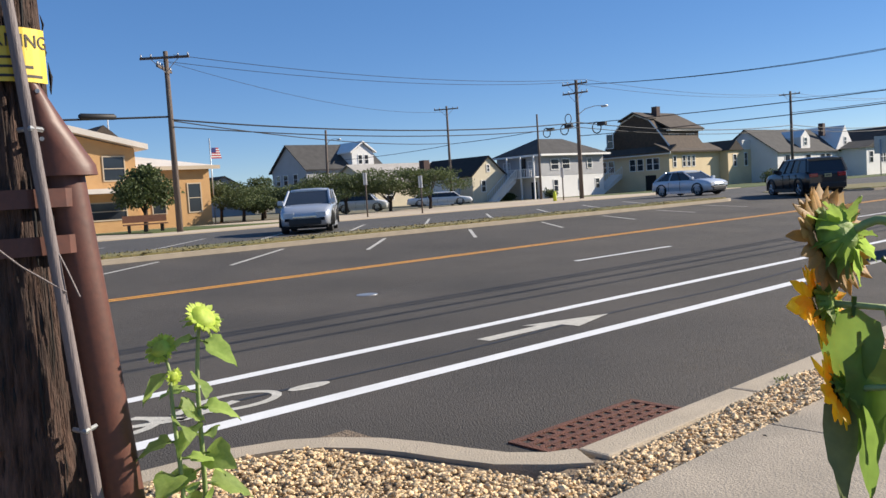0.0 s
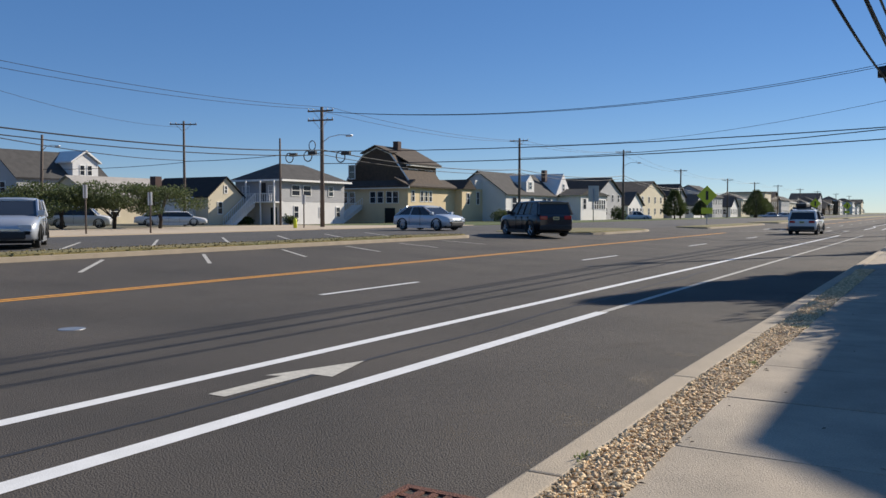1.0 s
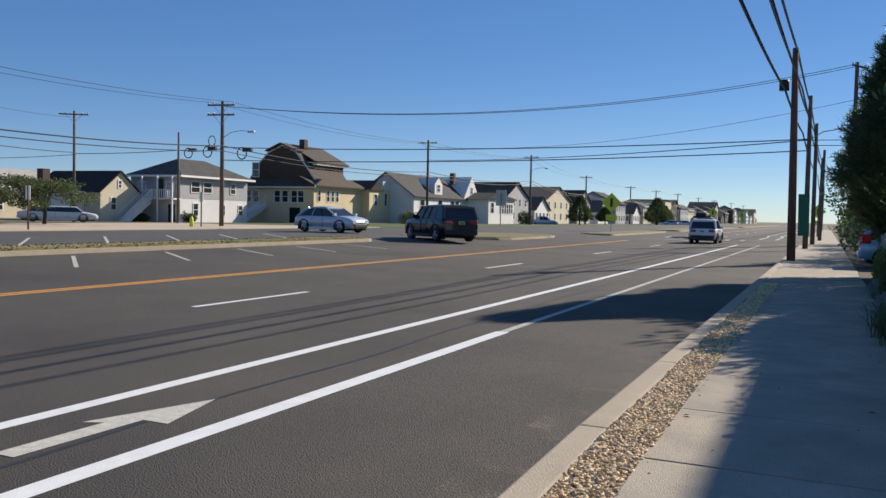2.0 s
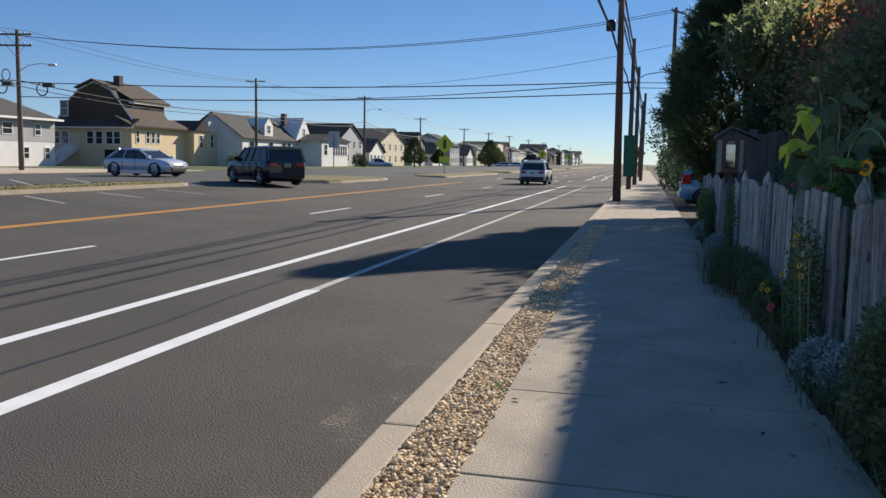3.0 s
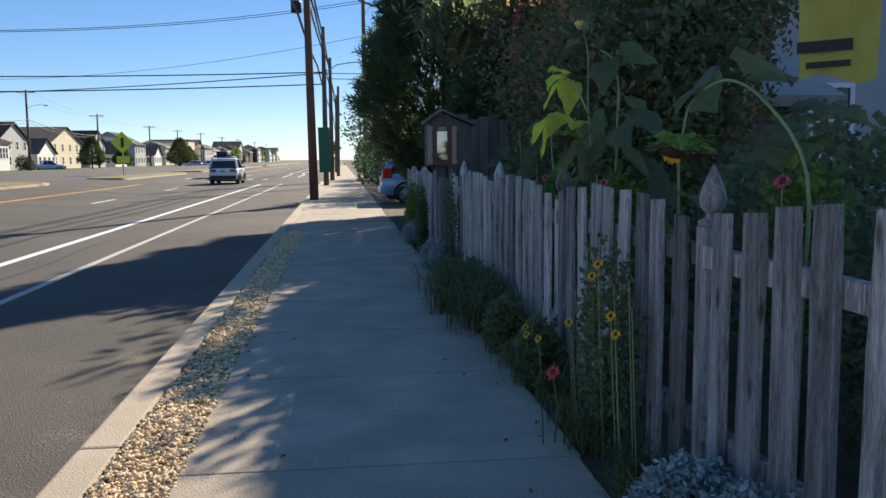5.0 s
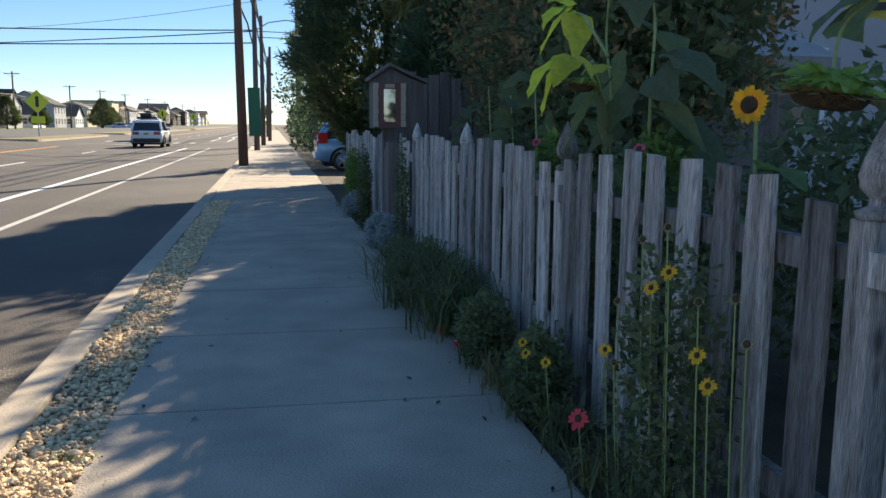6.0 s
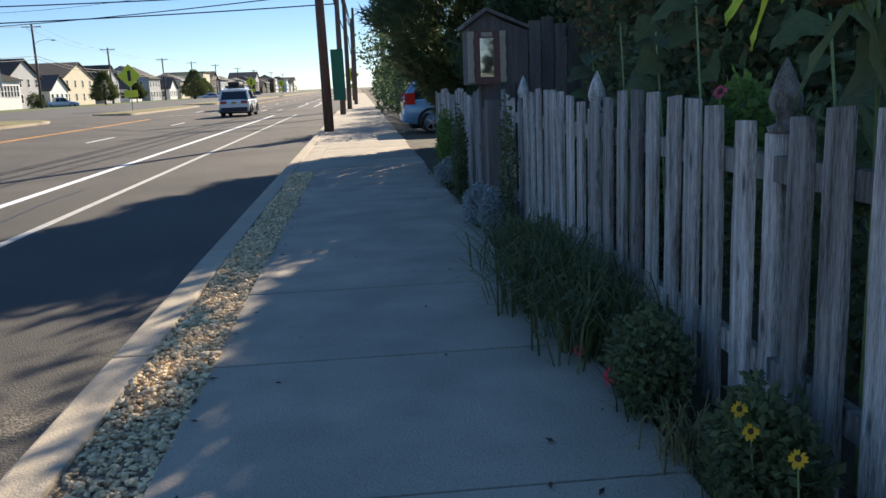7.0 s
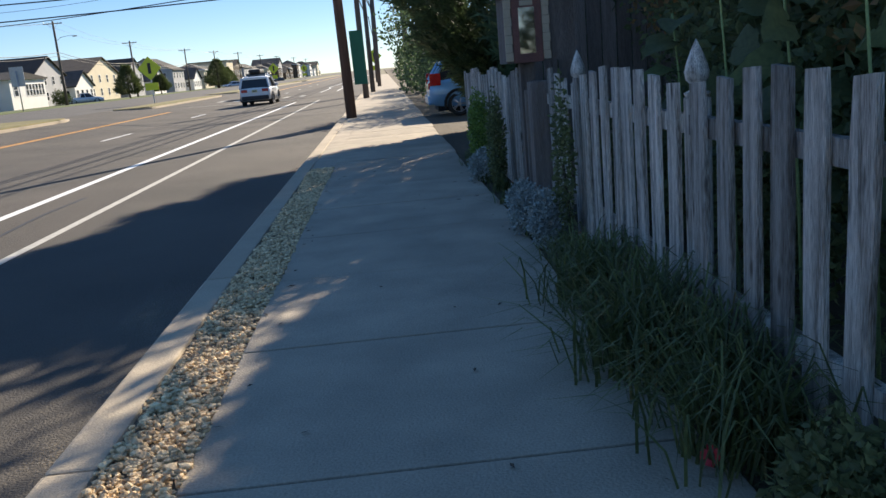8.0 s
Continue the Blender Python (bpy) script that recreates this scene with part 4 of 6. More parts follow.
def car(name, m, body_mat, label, L, W, H, belt, hood, ws, rf, rr, rw, wr=.34, clear=.22, tail_mat=TAIL, box_top=False, plate=True, rails=False, low_trim=True, group="parked and passing vehicles"):
    """A vehicle heading +y, its middle over the origin. ws: foot of the windscreen; rf, rr: the roof's front and rear; rw: foot of the rear window
    (fractions of the length from the rear)."""
    c = thing(name, m, label, "car", group)
    hw = W / 2
    st = [(0, .42, belt - .18, .86), (.015, .34, belt - .06, .94), (.06, .27, belt, .985), (.2, clear, belt + .01, 1), (.5, clear, belt, 1), (ws - .02, clear, belt - .02, 1), (ws + .03, clear, hood + .03, 1),
          (.88, clear, hood - .03, .985), (.96, .25, hood - .12, .93), (.992, .30, hood - .24, .82), (1.0, .42, hood - .33, .74)]
    bm = bmesh.new()
    prev = None
    for f, z0, z1, k in st:
        y, w = (f - .5) * L, hw * k
        zm = z0 + (z1 - z0) * .55
        half = [(w * .80, z0), (w * .965, z0 + .07), (w, zm), (w * .985, z1 - .10), (w * .93, z1 - .015), (w * .80, z1 + .012), (w * .4, z1 + .03)]
        ring = [bm.verts.new((q, y, z)) for q, z in half] + [bm.verts.new((-q, y, z)) for q, z in half[::-1]]
        if prev:
            for i in range(len(ring)):
                bm.faces.new((prev[i], prev[(i + 1) % len(ring)], ring[(i + 1) % len(ring)], ring[i])).smooth = True
        else:
            bm.faces.new(ring)
        prev = ring
    bm.faces.new(prev[::-1])
    bmesh.ops.recalc_face_normals(bm, faces=bm.faces[:])
    body = part("body", bm, body_mat, c)
    Y = lambda f: (f - .5) * L
    ti = .80 * hw
    gl = [(Y(rw), belt - .03, hw * .93), (Y(rr), H - .07, ti), (Y(rf), H - .07, ti), (Y(ws), belt - .03, hw * .92)]
    # glasshouse
    bm = bmesh.new()
    rows_ = []
    for y, z, w in gl:
        rows_.append([bm.verts.new((-w, y, z)), bm.verts.new((w, y, z))])
    for a, b in zip(rows_, rows_[1:]):
        bm.faces.new((a[0], a[1], b[1], b[0]))
    for k in (0, 1):
        bm.faces.new([r[k] for r in rows_])
    bmesh.ops.recalc_face_normals(bm, faces=bm.faces[:])
    part("window_glass", bm, GLASS, c, "dark tinted car glass")
    # roof skin with a slight crown
    bm = bmesh.new()
    prev = None
    for f, dz, k in ((rr - .015, -.045, .98), (rr + .03, .0, 1.0), ((rr + rf) / 2, .02, 1.01), (rf - .04, .0, 1.0), (rf + .015, -.05, .97)):
        ring = [bm.verts.new((q * ti * k, Y(f), H - .06 + dz + e)) for q, e in ((-1.04, -.05), (-.9, .035), (-.4, .06), (.4, .06), (.9, .035), (1.04, -.05))]
        if prev:
            for i in range(6):
                bm.faces.new((prev[i], prev[(i + 1) % 6], ring[(i + 1) % 6], ring[i])).smooth = True
        else:
            bm.faces.new(ring)
        prev = ring
    bm.faces.new(prev[::-1])
    bmesh.ops.recalc_face_normals(bm, faces=bm.faces[:])
    part("roof", bm, body_mat, c)
    # pillars
    n = 4 if (rf - rr) * L > 1.7 else 3
    for sg in (-1, 1):
        part("pillar", T([(sg * hw * .92, Y(ws), belt - .03), (sg * ti, Y(rf), H - .07)], .045, 5), body_mat, c)
        part("pillar", T([(sg * hw * .93, Y(rw) + .02, belt - .03), (sg * ti, Y(rr), H - .07)], .07, 5), body_mat, c)
        for k in range(1, n):
            fb = rw + .06 + (ws - .10 - rw) * k / n
            ft = rr + .02 + (rf - .03 - rr) * k / n
            part("pillar", T([(sg * hw * .935, Y(fb), belt - .03), (sg * (ti + .005), Y(ft), H - .08)], .035, 4), PLASTIC if k > 1 else body_mat, c)
            part("door_seam", B(sg * hw * .995 - .012, sg * hw * .995 + .012, Y(fb) - .006, Y(fb) + .006, clear + .12, belt - .1), DARK, c)
            part("door_handle", B(sg * hw - .02, sg * hw + .03, Y(fb) + .06, Y(fb) + .24, belt - .17, belt - .135), body_mat, c)
        mr = part("mirror", B(sg * (hw + .02) - .1, sg * (hw + .02) + .1, Y(ws) - .18, Y(ws) - .02, belt + .0, belt + .16, bevel=.03), body_mat, c)
        for y in (Y(.185), Y(.805)):
            wheel(c, sg * (hw - .12), y, wr, sg)
            ar = [(sg * (hw + .004), y + (wr + .06) * math.cos(a), wr + (wr + .06) * math.sin(a)) for a in np.linspace(-.25, math.pi + .25, 15)]
            part("wheel_arch", T(ar, .04, 5), PLASTIC if low_trim else DARK, c)
        part("sill", B(sg * hw * .985 - .03, sg * hw * .985 + .03, Y(.28), Y(.71), clear - .03, clear + .12), PLASTIC if low_trim else body_mat, c)
        part("tail_lamp", B(sg * hw * .66 - hw * .2, sg * hw * .66 + hw * .2, Y(0) - .015, Y(.03), belt - .26, belt - .08, bevel=.03), tail_mat, c, "red tail lamp")
        part("headlamp", B(sg * hw * .60 - hw * .21, sg * hw * .60 + hw * .21, Y(.955), Y(1) + .012 - .02 * hw, hood - .34, hood - .19, bevel=.03), HEADLAMP, c, "clear headlamp")
        part("fog_lamp", B(sg * hw * .66 - .09, sg * hw * .66 + .09, Y(.98), Y(1) + .015, .42, .52), DARK, c)
        if rails:
            part("roof_rail", T([(sg * ti * .9, Y(rr + .02), H - .04), (sg * ti * .9, Y(rr + .05), H + .03), (sg * ti * .9, Y(rf - .05), H + .03), (sg * ti * .9, Y(rf - .02), H - .04)], .022, 5), CHROME, c)
    part("rear_bumper", B(-hw * .86, hw * .86, Y(0) - .06, Y(.03), .34, .58, bevel=.05), PLASTIC if low_trim else body_mat, c)
    part("grille", B(-hw * .62, hw * .62, Y(.985), Y(1) + .03, .28, hood - .39, bevel=.05), PLASTIC, c, "black front grille")
    part("badge_bar", B(-hw * .46, hw * .46, Y(.985), Y(1) + .03, hood - .38, hood - .31, bevel=.01), CHROME, c)
    if plate:
        pl = part("number_plate", B(-.16, .16, Y(0) - .03, Y(0) - .01, belt - .27, belt - .12), PLATE, c)
        part("plate_bar", B(-.11, .11, Y(0) - .034, Y(0) - .03, belt - .22, belt - .17), INK, pl)
    part("underside", B(-hw * .84, hw * .84, Y(.05), Y(.95), clear - .04, clear + .1), DARK, c)
    if box_top:
        cb = part("roof_box", B(-.55, .35, Y(rr + .02), Y(rf - .05), H + .08, H + .40, bevel=.12), PLASTIC, c, "black roof cargo box")
        part("roof_bar", B(-ti, ti, Y(rr + .08), Y(rr + .1), H - .02, H + .09), PLASTIC, c)
        part("roof_bar", B(-ti, ti, Y(rf - .14), Y(rf - .12), H - .02, H + .09), PLASTIC, c)
    return c


car("crossover", pose(-6.1, 60.3, 0, 0, 0, 0), CAR_WHITE, "white crossover with black lower trim on the road", 4.65, 1.86, 1.68, 1.05, 1.02, .70, .56, .10, .03, .36, .24, rails=True)
car("suv", pose(-8.2, 76, lie(-8.2), 0, 0, 0), CAR_SLATE, "dark slate sport utility vehicle with black roof box", 5.2, 2.05, 1.88, 1.18, 1.15, .72, .58, .06, .015, .41, .28, box_top=True, rails=True)
car("suv", pose(-15.6, 35.3, lie(-15.6), 0, 0, 50), CAR_BLACK, "black sport utility vehicle waiting in the median gap", 4.8, 1.94, 1.74, 1.10, 1.05, .71, .57, .07, .02, .38, .24)
car("hatchback", pose(-22.7, 12.1, lie(-22.7), 0, 0, 232), CAR_SILVER, "silver hatchback parked in an angled bay", 4.1, 1.76, 1.52, .97, .90, .77, .52, .12, .04, .32, .2, low_trim=False)
car("sedan", pose(-24.3, 39.3, lie(-24.3), 0, 0, -100), CAR_PALE, "pale silver compact car parked in a bay", 4.4, 1.75, 1.46, .92, .90, .75, .55, .25, .06, .32, .18, low_trim=False)
car("limousine", pose(-61.2, 52.3, .2, 0, 0, -41), CAR_WHITE, "long white limousine parked before the cottage", 6.6, 1.9, 1.42, .94, .88, .80, .72, .18, .10, .33, .2, low_trim=False)
car("van", pose(-60.5, 42, .2, 0, 0, -45), CAR_WHITE, "white van parked under the junipers", 5.0, 1.95, 1.8, 1.1, 1.05, .78, .66, .06, .02, .36, .25, low_trim=False)
bc = car("blue_car", pose(4.85, 30.2, .11, 0, 0, -90), CAR_BLUE, "blue hatchback parked in the driveway", 4.2, 1.74, 1.52, 1.0, .94, .73, .57, .1, .02, .32, .2, low_trim=False)
for sg in (-1, 1):
    part("tail_lamp", B(sg * .865 - .03, sg * .865 + .03, -2.08, -1.78, .84, 1.16, bevel=.025), TAIL, bc, "tall red corner tail lamp")
car("pickup", pose(-44, 140, .0, 0, 0, -60), CAR_PALE, "grey pickup parked before a house", 5.4, 1.95, 1.75, 1.1, 1.05, .74, .62, .4, .36, .38, .26)
for x, y, mm, ll in ((-33, 205, CAR_SILVER, "silver car parked far along the road"), (-31, 212, CAR_WHITE, "white car parked far along the road"), (-30, 265, CAR_BLACK, "black car parked far along the road")):
    car("far_car", pose(x, y, 0, 0, 0, 140), mm, ll, 4.5, 1.8, 1.5, .95, .92, .73, .55, .2, .06, .33, .2)


# ---- signs ----
def crossing_sign(x, y, z, s=.9):
    sg = thing("crossing_sign", pose(x, y, .2), "yellow green diamond crossing sign on a steel post", "road sign", "crossing signs")
    part("post", B(-.04, .04, -.02, .04, -.1, z + .3), STEEL, sg)
    d = part("diamond", prism(bmesh.new(), [(0, z - s), (s, z), (0, z + s), (-s, z)], -.06, -.03, "y"), SIGNYELLOW, sg)
    part("symbol", B(-.12, .12, -.07, -.062, z - .4, z + .4), INK, d)
    part("plaque", B(-.5, .5, -.06, -.03, z - s - .75, z - s - .2), SIGNYELLOW, sg)


crossing_sign(-16.2, 74, 2.85)
crossing_sign(-16.3, 150, 2.8)
crossing_sign(-16.3, 205, 2.8)
crossing_sign(.7, 112, 2.8)
for x, y, h in ((-37, 25.2, 2.7), (-34.7, 27.5, 2.3), (-40, 46.5, 2.6)):
    sg = thing("sign_post", pose(x, y, lie(x)), "slim street sign seen edge-on", "road sign", "parking signs")
    part("post", T([(0, 0, -.1), (0, 0, h)], .05, 6), POLEGREY, sg)
    part("panel", B(-.16, .16, -.03, .0, h - .75, h - .05), WHITE, sg)
sg = thing("sign_board", pose(-36, 98, .0), "grey back of a large street sign", "road sign")
part("post", T([(0, 0, 0), (0, 0, 4.5)], .06, 6), STEEL, sg)
part("panel", B(-.7, .7, .05, .09, 2.9, 4.9), STEEL, sg)
hyd = thing("fire_hydrant", pose(-39.5, 44.9, .36), "yellow fire hydrant on the apron", "fire hydrant")
part("barrel", T([(0, 0, 0), (0, 0, .6), (0, 0, .75)], [.14, .13, .05], 8), SIGNYELLOW, hyd)


# ---- plants: makers ----
def leaf_cloud(name, blobs, n, size, material, parent=None, seed=1, shell=.55, flat=0.0, long=1.0, label=""):
    """Many small folded leaves through the outer part of a set of ellipsoids (x, y, z, rx, ry, rz)."""
    g = np.random.default_rng(seed)
    b = np.array(blobs, float)
    wgt = b[:, 3] * b[:, 4] + b[:, 4] * b[:, 5]
    i = g.choice(len(b), n, p=wgt / wgt.sum())
    d = g.normal(size=(n, 3))
    d /= np.linalg.norm(d, axis=1)[:, None]
    r = g.uniform(shell, 1.0, n) ** .7 * (1 + .16 * np.sin(d[:, 0] * 7 + i) * np.sin(d[:, 2] * 6 + d[:, 1] * 5))
    c = b[i, :3] + d * b[i, 3:] * r[:, None]
    u = g.normal(size=(n, 3)) + d * .6
    u[:, 2] *= 1 - flat
    u /= np.linalg.norm(u, axis=1)[:, None]
    w = np.cross(u, g.normal(size=(n, 3)))
    w /= np.linalg.norm(w, axis=1)[:, None]
    k = np.cross(u, w)
    s = size * g.uniform(.6, 1.35, n)[:, None]
    v = np.stack([c, c + u * s * .5 * long + w * s * .3 + k * s * .08, c + u * s * long, c + u * s * .5 * long - w * s * .3 + k * s * .08], 1).reshape(-1, 3)
    q = np.arange(n)[:, None] * 4
    f = np.concatenate([q + [0, 1, 2], q + [0, 2, 3]])
    return raw(name, v.tolist(), f.tolist(), material, parent, label)


def blades(name, clumps, material, parent=None, seed=2, label=""):
    """Arching grass blades: clumps of (x, y, z, n, height, spread, width)."""
    g = random.Random(seed)
    v, f = [], []
    for x, y, z, n, h, spread, w in clumps:
        for _ in range(n):
            a, hh = g.uniform(0, 6.283), h * g.uniform(.55, 1.15)
            bx, by = x + g.gauss(0, spread * .25), y + g.gauss(0, spread * .25)
            dx, dy, out = math.cos(a), math.sin(a), spread * g.uniform(.3, 1.1)
            k = len(v)
            for t, ww in ((0, 1), (.4, .9), (.75, .6)):
                px, py, pz = bx + dx * out * t * t, by + dy * out * t * t, z + hh * (t * 1.5 - .6 * t * t)
                v += [(px - dy * w * ww / 2, py + dx * w * ww / 2, pz), (px + dy * w * ww / 2, py - dx * w * ww / 2, pz)]
            v.append((bx + dx * out * 1.05, by + dy * out * 1.05, z + hh * (.82 - .25 * g.random())))
            f += [(k, k + 1, k + 3, k + 2), (k + 2, k + 3, k + 5, k + 4), (k + 4, k + 5, k + 6)]
    return raw(name, v, f, material, parent, label)


def trunk(parent, pts, r0, r1, limbs=(), material=None):
    n = len(pts)
    part("trunk", T(pts, [r0 + (r1 - r0) * k / (n - 1) for k in range(n)], 8), material or BARK, parent)
    for a, b, r in limbs:
        m = tuple((Vector(a) + Vector(b)) / 2 + Vector((.1, -.08, .1)))
        part("limb", T([a, m, b], [r, r * .75, r * .4], 6), material or BARK, parent)


def leaf_blade(bm, base, way, size, droop=.3, wide=.8, twist=0.0):
    """One broad heart-shaped leaf, cupped along its rib."""
    way = Vector(way).normalized()
    side = way.cross(Vector((0, 0, 1)))
    side = side.normalized() if side.length > .1 else Vector((1, 0, 0))
    up = side.cross(way).normalized()
    side, up = side * math.cos(twist) + up * math.sin(twist), up * math.cos(twist) - side * math.sin(twist)
    rows_ = []
    for n, (t, k) in enumerate(((-.06, .12), (-.02, .52), (.1, .86), (.24, 1.0), (.4, .97), (.56, .78), (.72, .52), (.87, .24), (1, .0))):
        c = Vector(base) + way * size * max(t, 0) - Vector((0, 0, 1)) * droop * size * t * t
        w = size * wide * .5 * k
        back = way * size * min(t, 0)
        wave = .05 * size * math.sin(n * 2.1 + size * 70)
        rows_.append([bm.verts.new(c + side * w * q + back * (1 if q else 0) + way * size * (.05 if n % 2 else -.02) * (abs(q) == 1) + up * (w * e + wave * (abs(q) == 1) * (1 if q > 0 else -.7))) for q, e in ((-1, .18), (-.5, .2), (0, 0), (.5, .2), (1, .18))])
    for r0, r1 in zip(rows_, rows_[1:]):
        for i in range(4):
            bm.faces.new((r0[i], r0[i + 1], r1[i + 1], r1[i])).smooth = True
    return bm


def flower(parent, at, facing, disc, petal, n, petal_mat, disc_mat=None, name="flower_head", back=True):
    """A daisy-like head: domed disc, a ring of pointed petals, green sepals behind."""
    at, fc = Vector(at), Vector(facing).normalized()
    u = fc.cross(Vector((0, 0, 1)) if abs(fc.z) < .9 else Vector((1, 0, 0))).normalized()
    w = fc.cross(u)
    bm = bmesh.new()
    rings = []
    for q, h in ((1, 0), (.8, .28), (.4, .38)):
        rings.append([bm.verts.new(at + (u * math.cos(a) + w * math.sin(a)) * disc * q + fc * disc * h) for a in (6.2832 * k / 12 for k in range(12))])
    for r0, r1 in zip(rings, rings[1:]):
        for k in range(12):
            bm.faces.new((r0[k], r0[(k + 1) % 12], r1[(k + 1) % 12], r1[k])).smooth = True
    bm.faces.new(rings[-1])
    hd = part(name, bm, disc_mat or SEED, parent)
    bm, g = bmesh.new(), random.Random(int(at.y * 100))
    for k in range(n * 2 if disc > .02 else n):
        a = 6.2832 * (k + g.uniform(-.3, .3)) / n
        d, s = u * math.cos(a) + w * math.sin(a), -u * math.sin(a) + w * math.cos(a)
        L = petal * g.uniform(.7, 1.15)
        lift, curl, wd = g.uniform(-.05, .3), g.uniform(-.45, .1), g.uniform(.2, .3)
        rows_ = []
        for t, q in ((0, .45), (.35, 1), (.7, .8), (1, .06)):
            c = at + d * (disc * .88 + L * t) + fc * L * (lift * t + curl * t * t)
            rows_.append([bm.verts.new(c + s * L * wd * q * e + fc * L * .05 * abs(e)) for e in (-1, 0, 1)])
        for r0, r1 in zip(rows_, rows_[1:]):
            for i in range(2):
                bm.faces.new((r0[i], r0[i + 1], r1[i + 1], r1[i])).smooth = True
    part("petals", bm, petal_mat, hd)
    if back:
        bm = bmesh.new()
        for k in range(26):
            a = 6.2832 * (k + g.uniform(-.3, .3)) / 13
            d = u * math.cos(a) + w * math.sin(a)
            leaf_blade(bm, at - fc * disc * (.2 + .25 * (k % 2)) + d * disc * .45, d - fc * g.uniform(-.5, .5), disc * g.uniform(.75, 1.2), .15, .42, g.uniform(-.5, .5))
        tube(bm, [at - fc * disc * .62, at - fc * disc * .3, at - fc * .004], [disc * .3, disc * .8, disc * .95], 12)
        part("calyx", bm, CALYX, hd)
    return hd


def sunflower(name, base, stem, leaves, heads, label, r=.014, leaf_mat=None, group="sunflowers"):
    """stem: points from the base up; leaves: (point, way, size); heads: (point, facing, disc, petal, material)."""
    s = thing(name, pose(*base), label, "sunflower", group)
    o, gl = Vector(base), random.Random(len(leaves) + int(base[1] * 50))
    pts = [Vector(p) - o for p in stem]
    fine = []
    for k in range(len(pts) - 1):      # a smooth bend through the points
        a, b, c, d = pts[max(k - 1, 0)], pts[k], pts[k + 1], pts[min(k + 2, len(pts) - 1)]
        for t in (0, .25, .5, .75):
            fine.append(.5 * (2 * b + (c - a) * t + (2 * a - 5 * b + 4 * c - d) * t * t + (3 * b - a - 3 * c + d) * t ** 3))
    fine.append(pts[-1])
    part("stem", T(fine, [r * (1 - .45 * k / len(fine)) for k in range(len(fine))], 7), STEM, s)
    for p, way, size in leaves:
        bm = leaf_blade(bmesh.new(), Vector(p) - o + Vector(way).normalized() * size * .25, way, size, .45, .9, gl.uniform(-1.1, 1.1))
        tube(bm, [Vector(p) - o, Vector(p) - o + Vector(way).normalized() * size * .3], .004, 4)
        part("leaf", bm, leaf_mat or LEAF, s)
    for p, fc, disc, petal, pm in heads:
        flower(s, Vector(p) - o, fc, disc, petal, 26, pm, LIME if pm == LIME else None)
    return s


# ---- the near utility pole, with its guards ----
np_ = thing("utility_pole", pose(-.13, -3.54, .09), "old cracked brown wooden utility pole with cable guards", "utility pole", "utility poles")
bm = bmesh.new()
g = random.Random(3)
rings = []
def bark_at(a, z):
    """Radius of the old pole: upright plates of wood between deep, broken furrows."""
    c, d = math.cos(a), math.sin(a)
    wide = noise.noise((c * 5, d * 5, z * .5))
    ridge = 1 - abs(noise.noise((c * 11, d * 11, z * 1.6))) * 2.4
    pit = max(0, noise.noise((c * 24 + 7, d * 24, z * 9)) - .12)
    return .165 - .0175 * z + .008 * wide - .010 * max(0, ridge) ** 3 - .035 * pit


for z in [-.2 + .022 * k for k in range(118)] + [2.42 + .25 * k for k in range(27)]:
    rings.append([bm.verts.new((bark_at(a, z) * math.cos(a), bark_at(a, z) * math.sin(a), z)) for a in (6.2832 * q / 110 for q in range(110))])
for r0, r1 in zip(rings, rings[1:]):
    for q in range(110):
        bm.faces.new((r0[q], r0[(q + 1) % 110], r1[(q + 1) % 110], r1[q])).smooth = True
bm.faces.new(rings[-1])
part("shaft", bm, WOODPOLE, np_)
TO_EYE = Vector((.967, -.254, 0)).normalized()
RT = Vector((.254, .967, 0))
# long checks in the wood
for k in range(60):
    a, z, L = g.uniform(-1.4, 1.3), g.uniform(.1, 2.1), g.uniform(.02, .11) if k % 5 else g.uniform(.15, .4)
    d = (TO_EYE * math.cos(a) + RT * math.sin(a))
    sd = Vector((-d.y, d.x, 0))
    part("crack", T([d * .160 + Vector((0, 0, z)), d * .163 + sd * g.uniform(-.006, .006) + Vector((0, 0, z + L / 2)), d * .158 + Vector((0, 0, z + L))], [.001, g.uniform(.003, .007), .001], 4), DARK, np_)
# brown U-shaped guard on the road side, with its flared cap and two straps
gc = RT * .155 + TO_EYE * .05
guard = [gc + RT * (.075 * math.cos(a)) + TO_EYE * (.065 * math.sin(a)) for a in np.linspace(-1.2, 3.6, 10)]
bm = bmesh.new()
rows_ = [[bm.verts.new(p + RT * (.09 * (1.6 - z)) + Vector((0, 0, z))) for p in guard] for z in (-.1, .5, 1.1, 1.62)]
for r0, r1 in zip(rows_, rows_[1:]):
    for q in range(9):
        bm.faces.new((r0[q], r0[q + 1], r1[q + 1], r1[q])).smooth = True
part("cable_guard", bm, BROWNMETAL, np_, "rust brown metal cable guard")
bm = bmesh.new()
cap = [[bm.verts.new(RT * (x0 + w * math.cos(a)) + TO_EYE * (.07 + .075 * math.sin(a)) + Vector((0, 0, z))) for a in np.linspace(-.9, 3.6, 9)] for z, x0, w in ((1.575, .16, .115), (1.61, .16, .11), (1.76, .11, .07), (1.90, .075, .03))]
for r0, r1 in zip(cap, cap[1:]):
    for q in range(8):
        bm.faces.new((r0[q], r0[q + 1], r1[q + 1], r1[q])).smooth = True
part("guard_cap", bm, BROWNMETAL, np_, "flared brown metal cap")
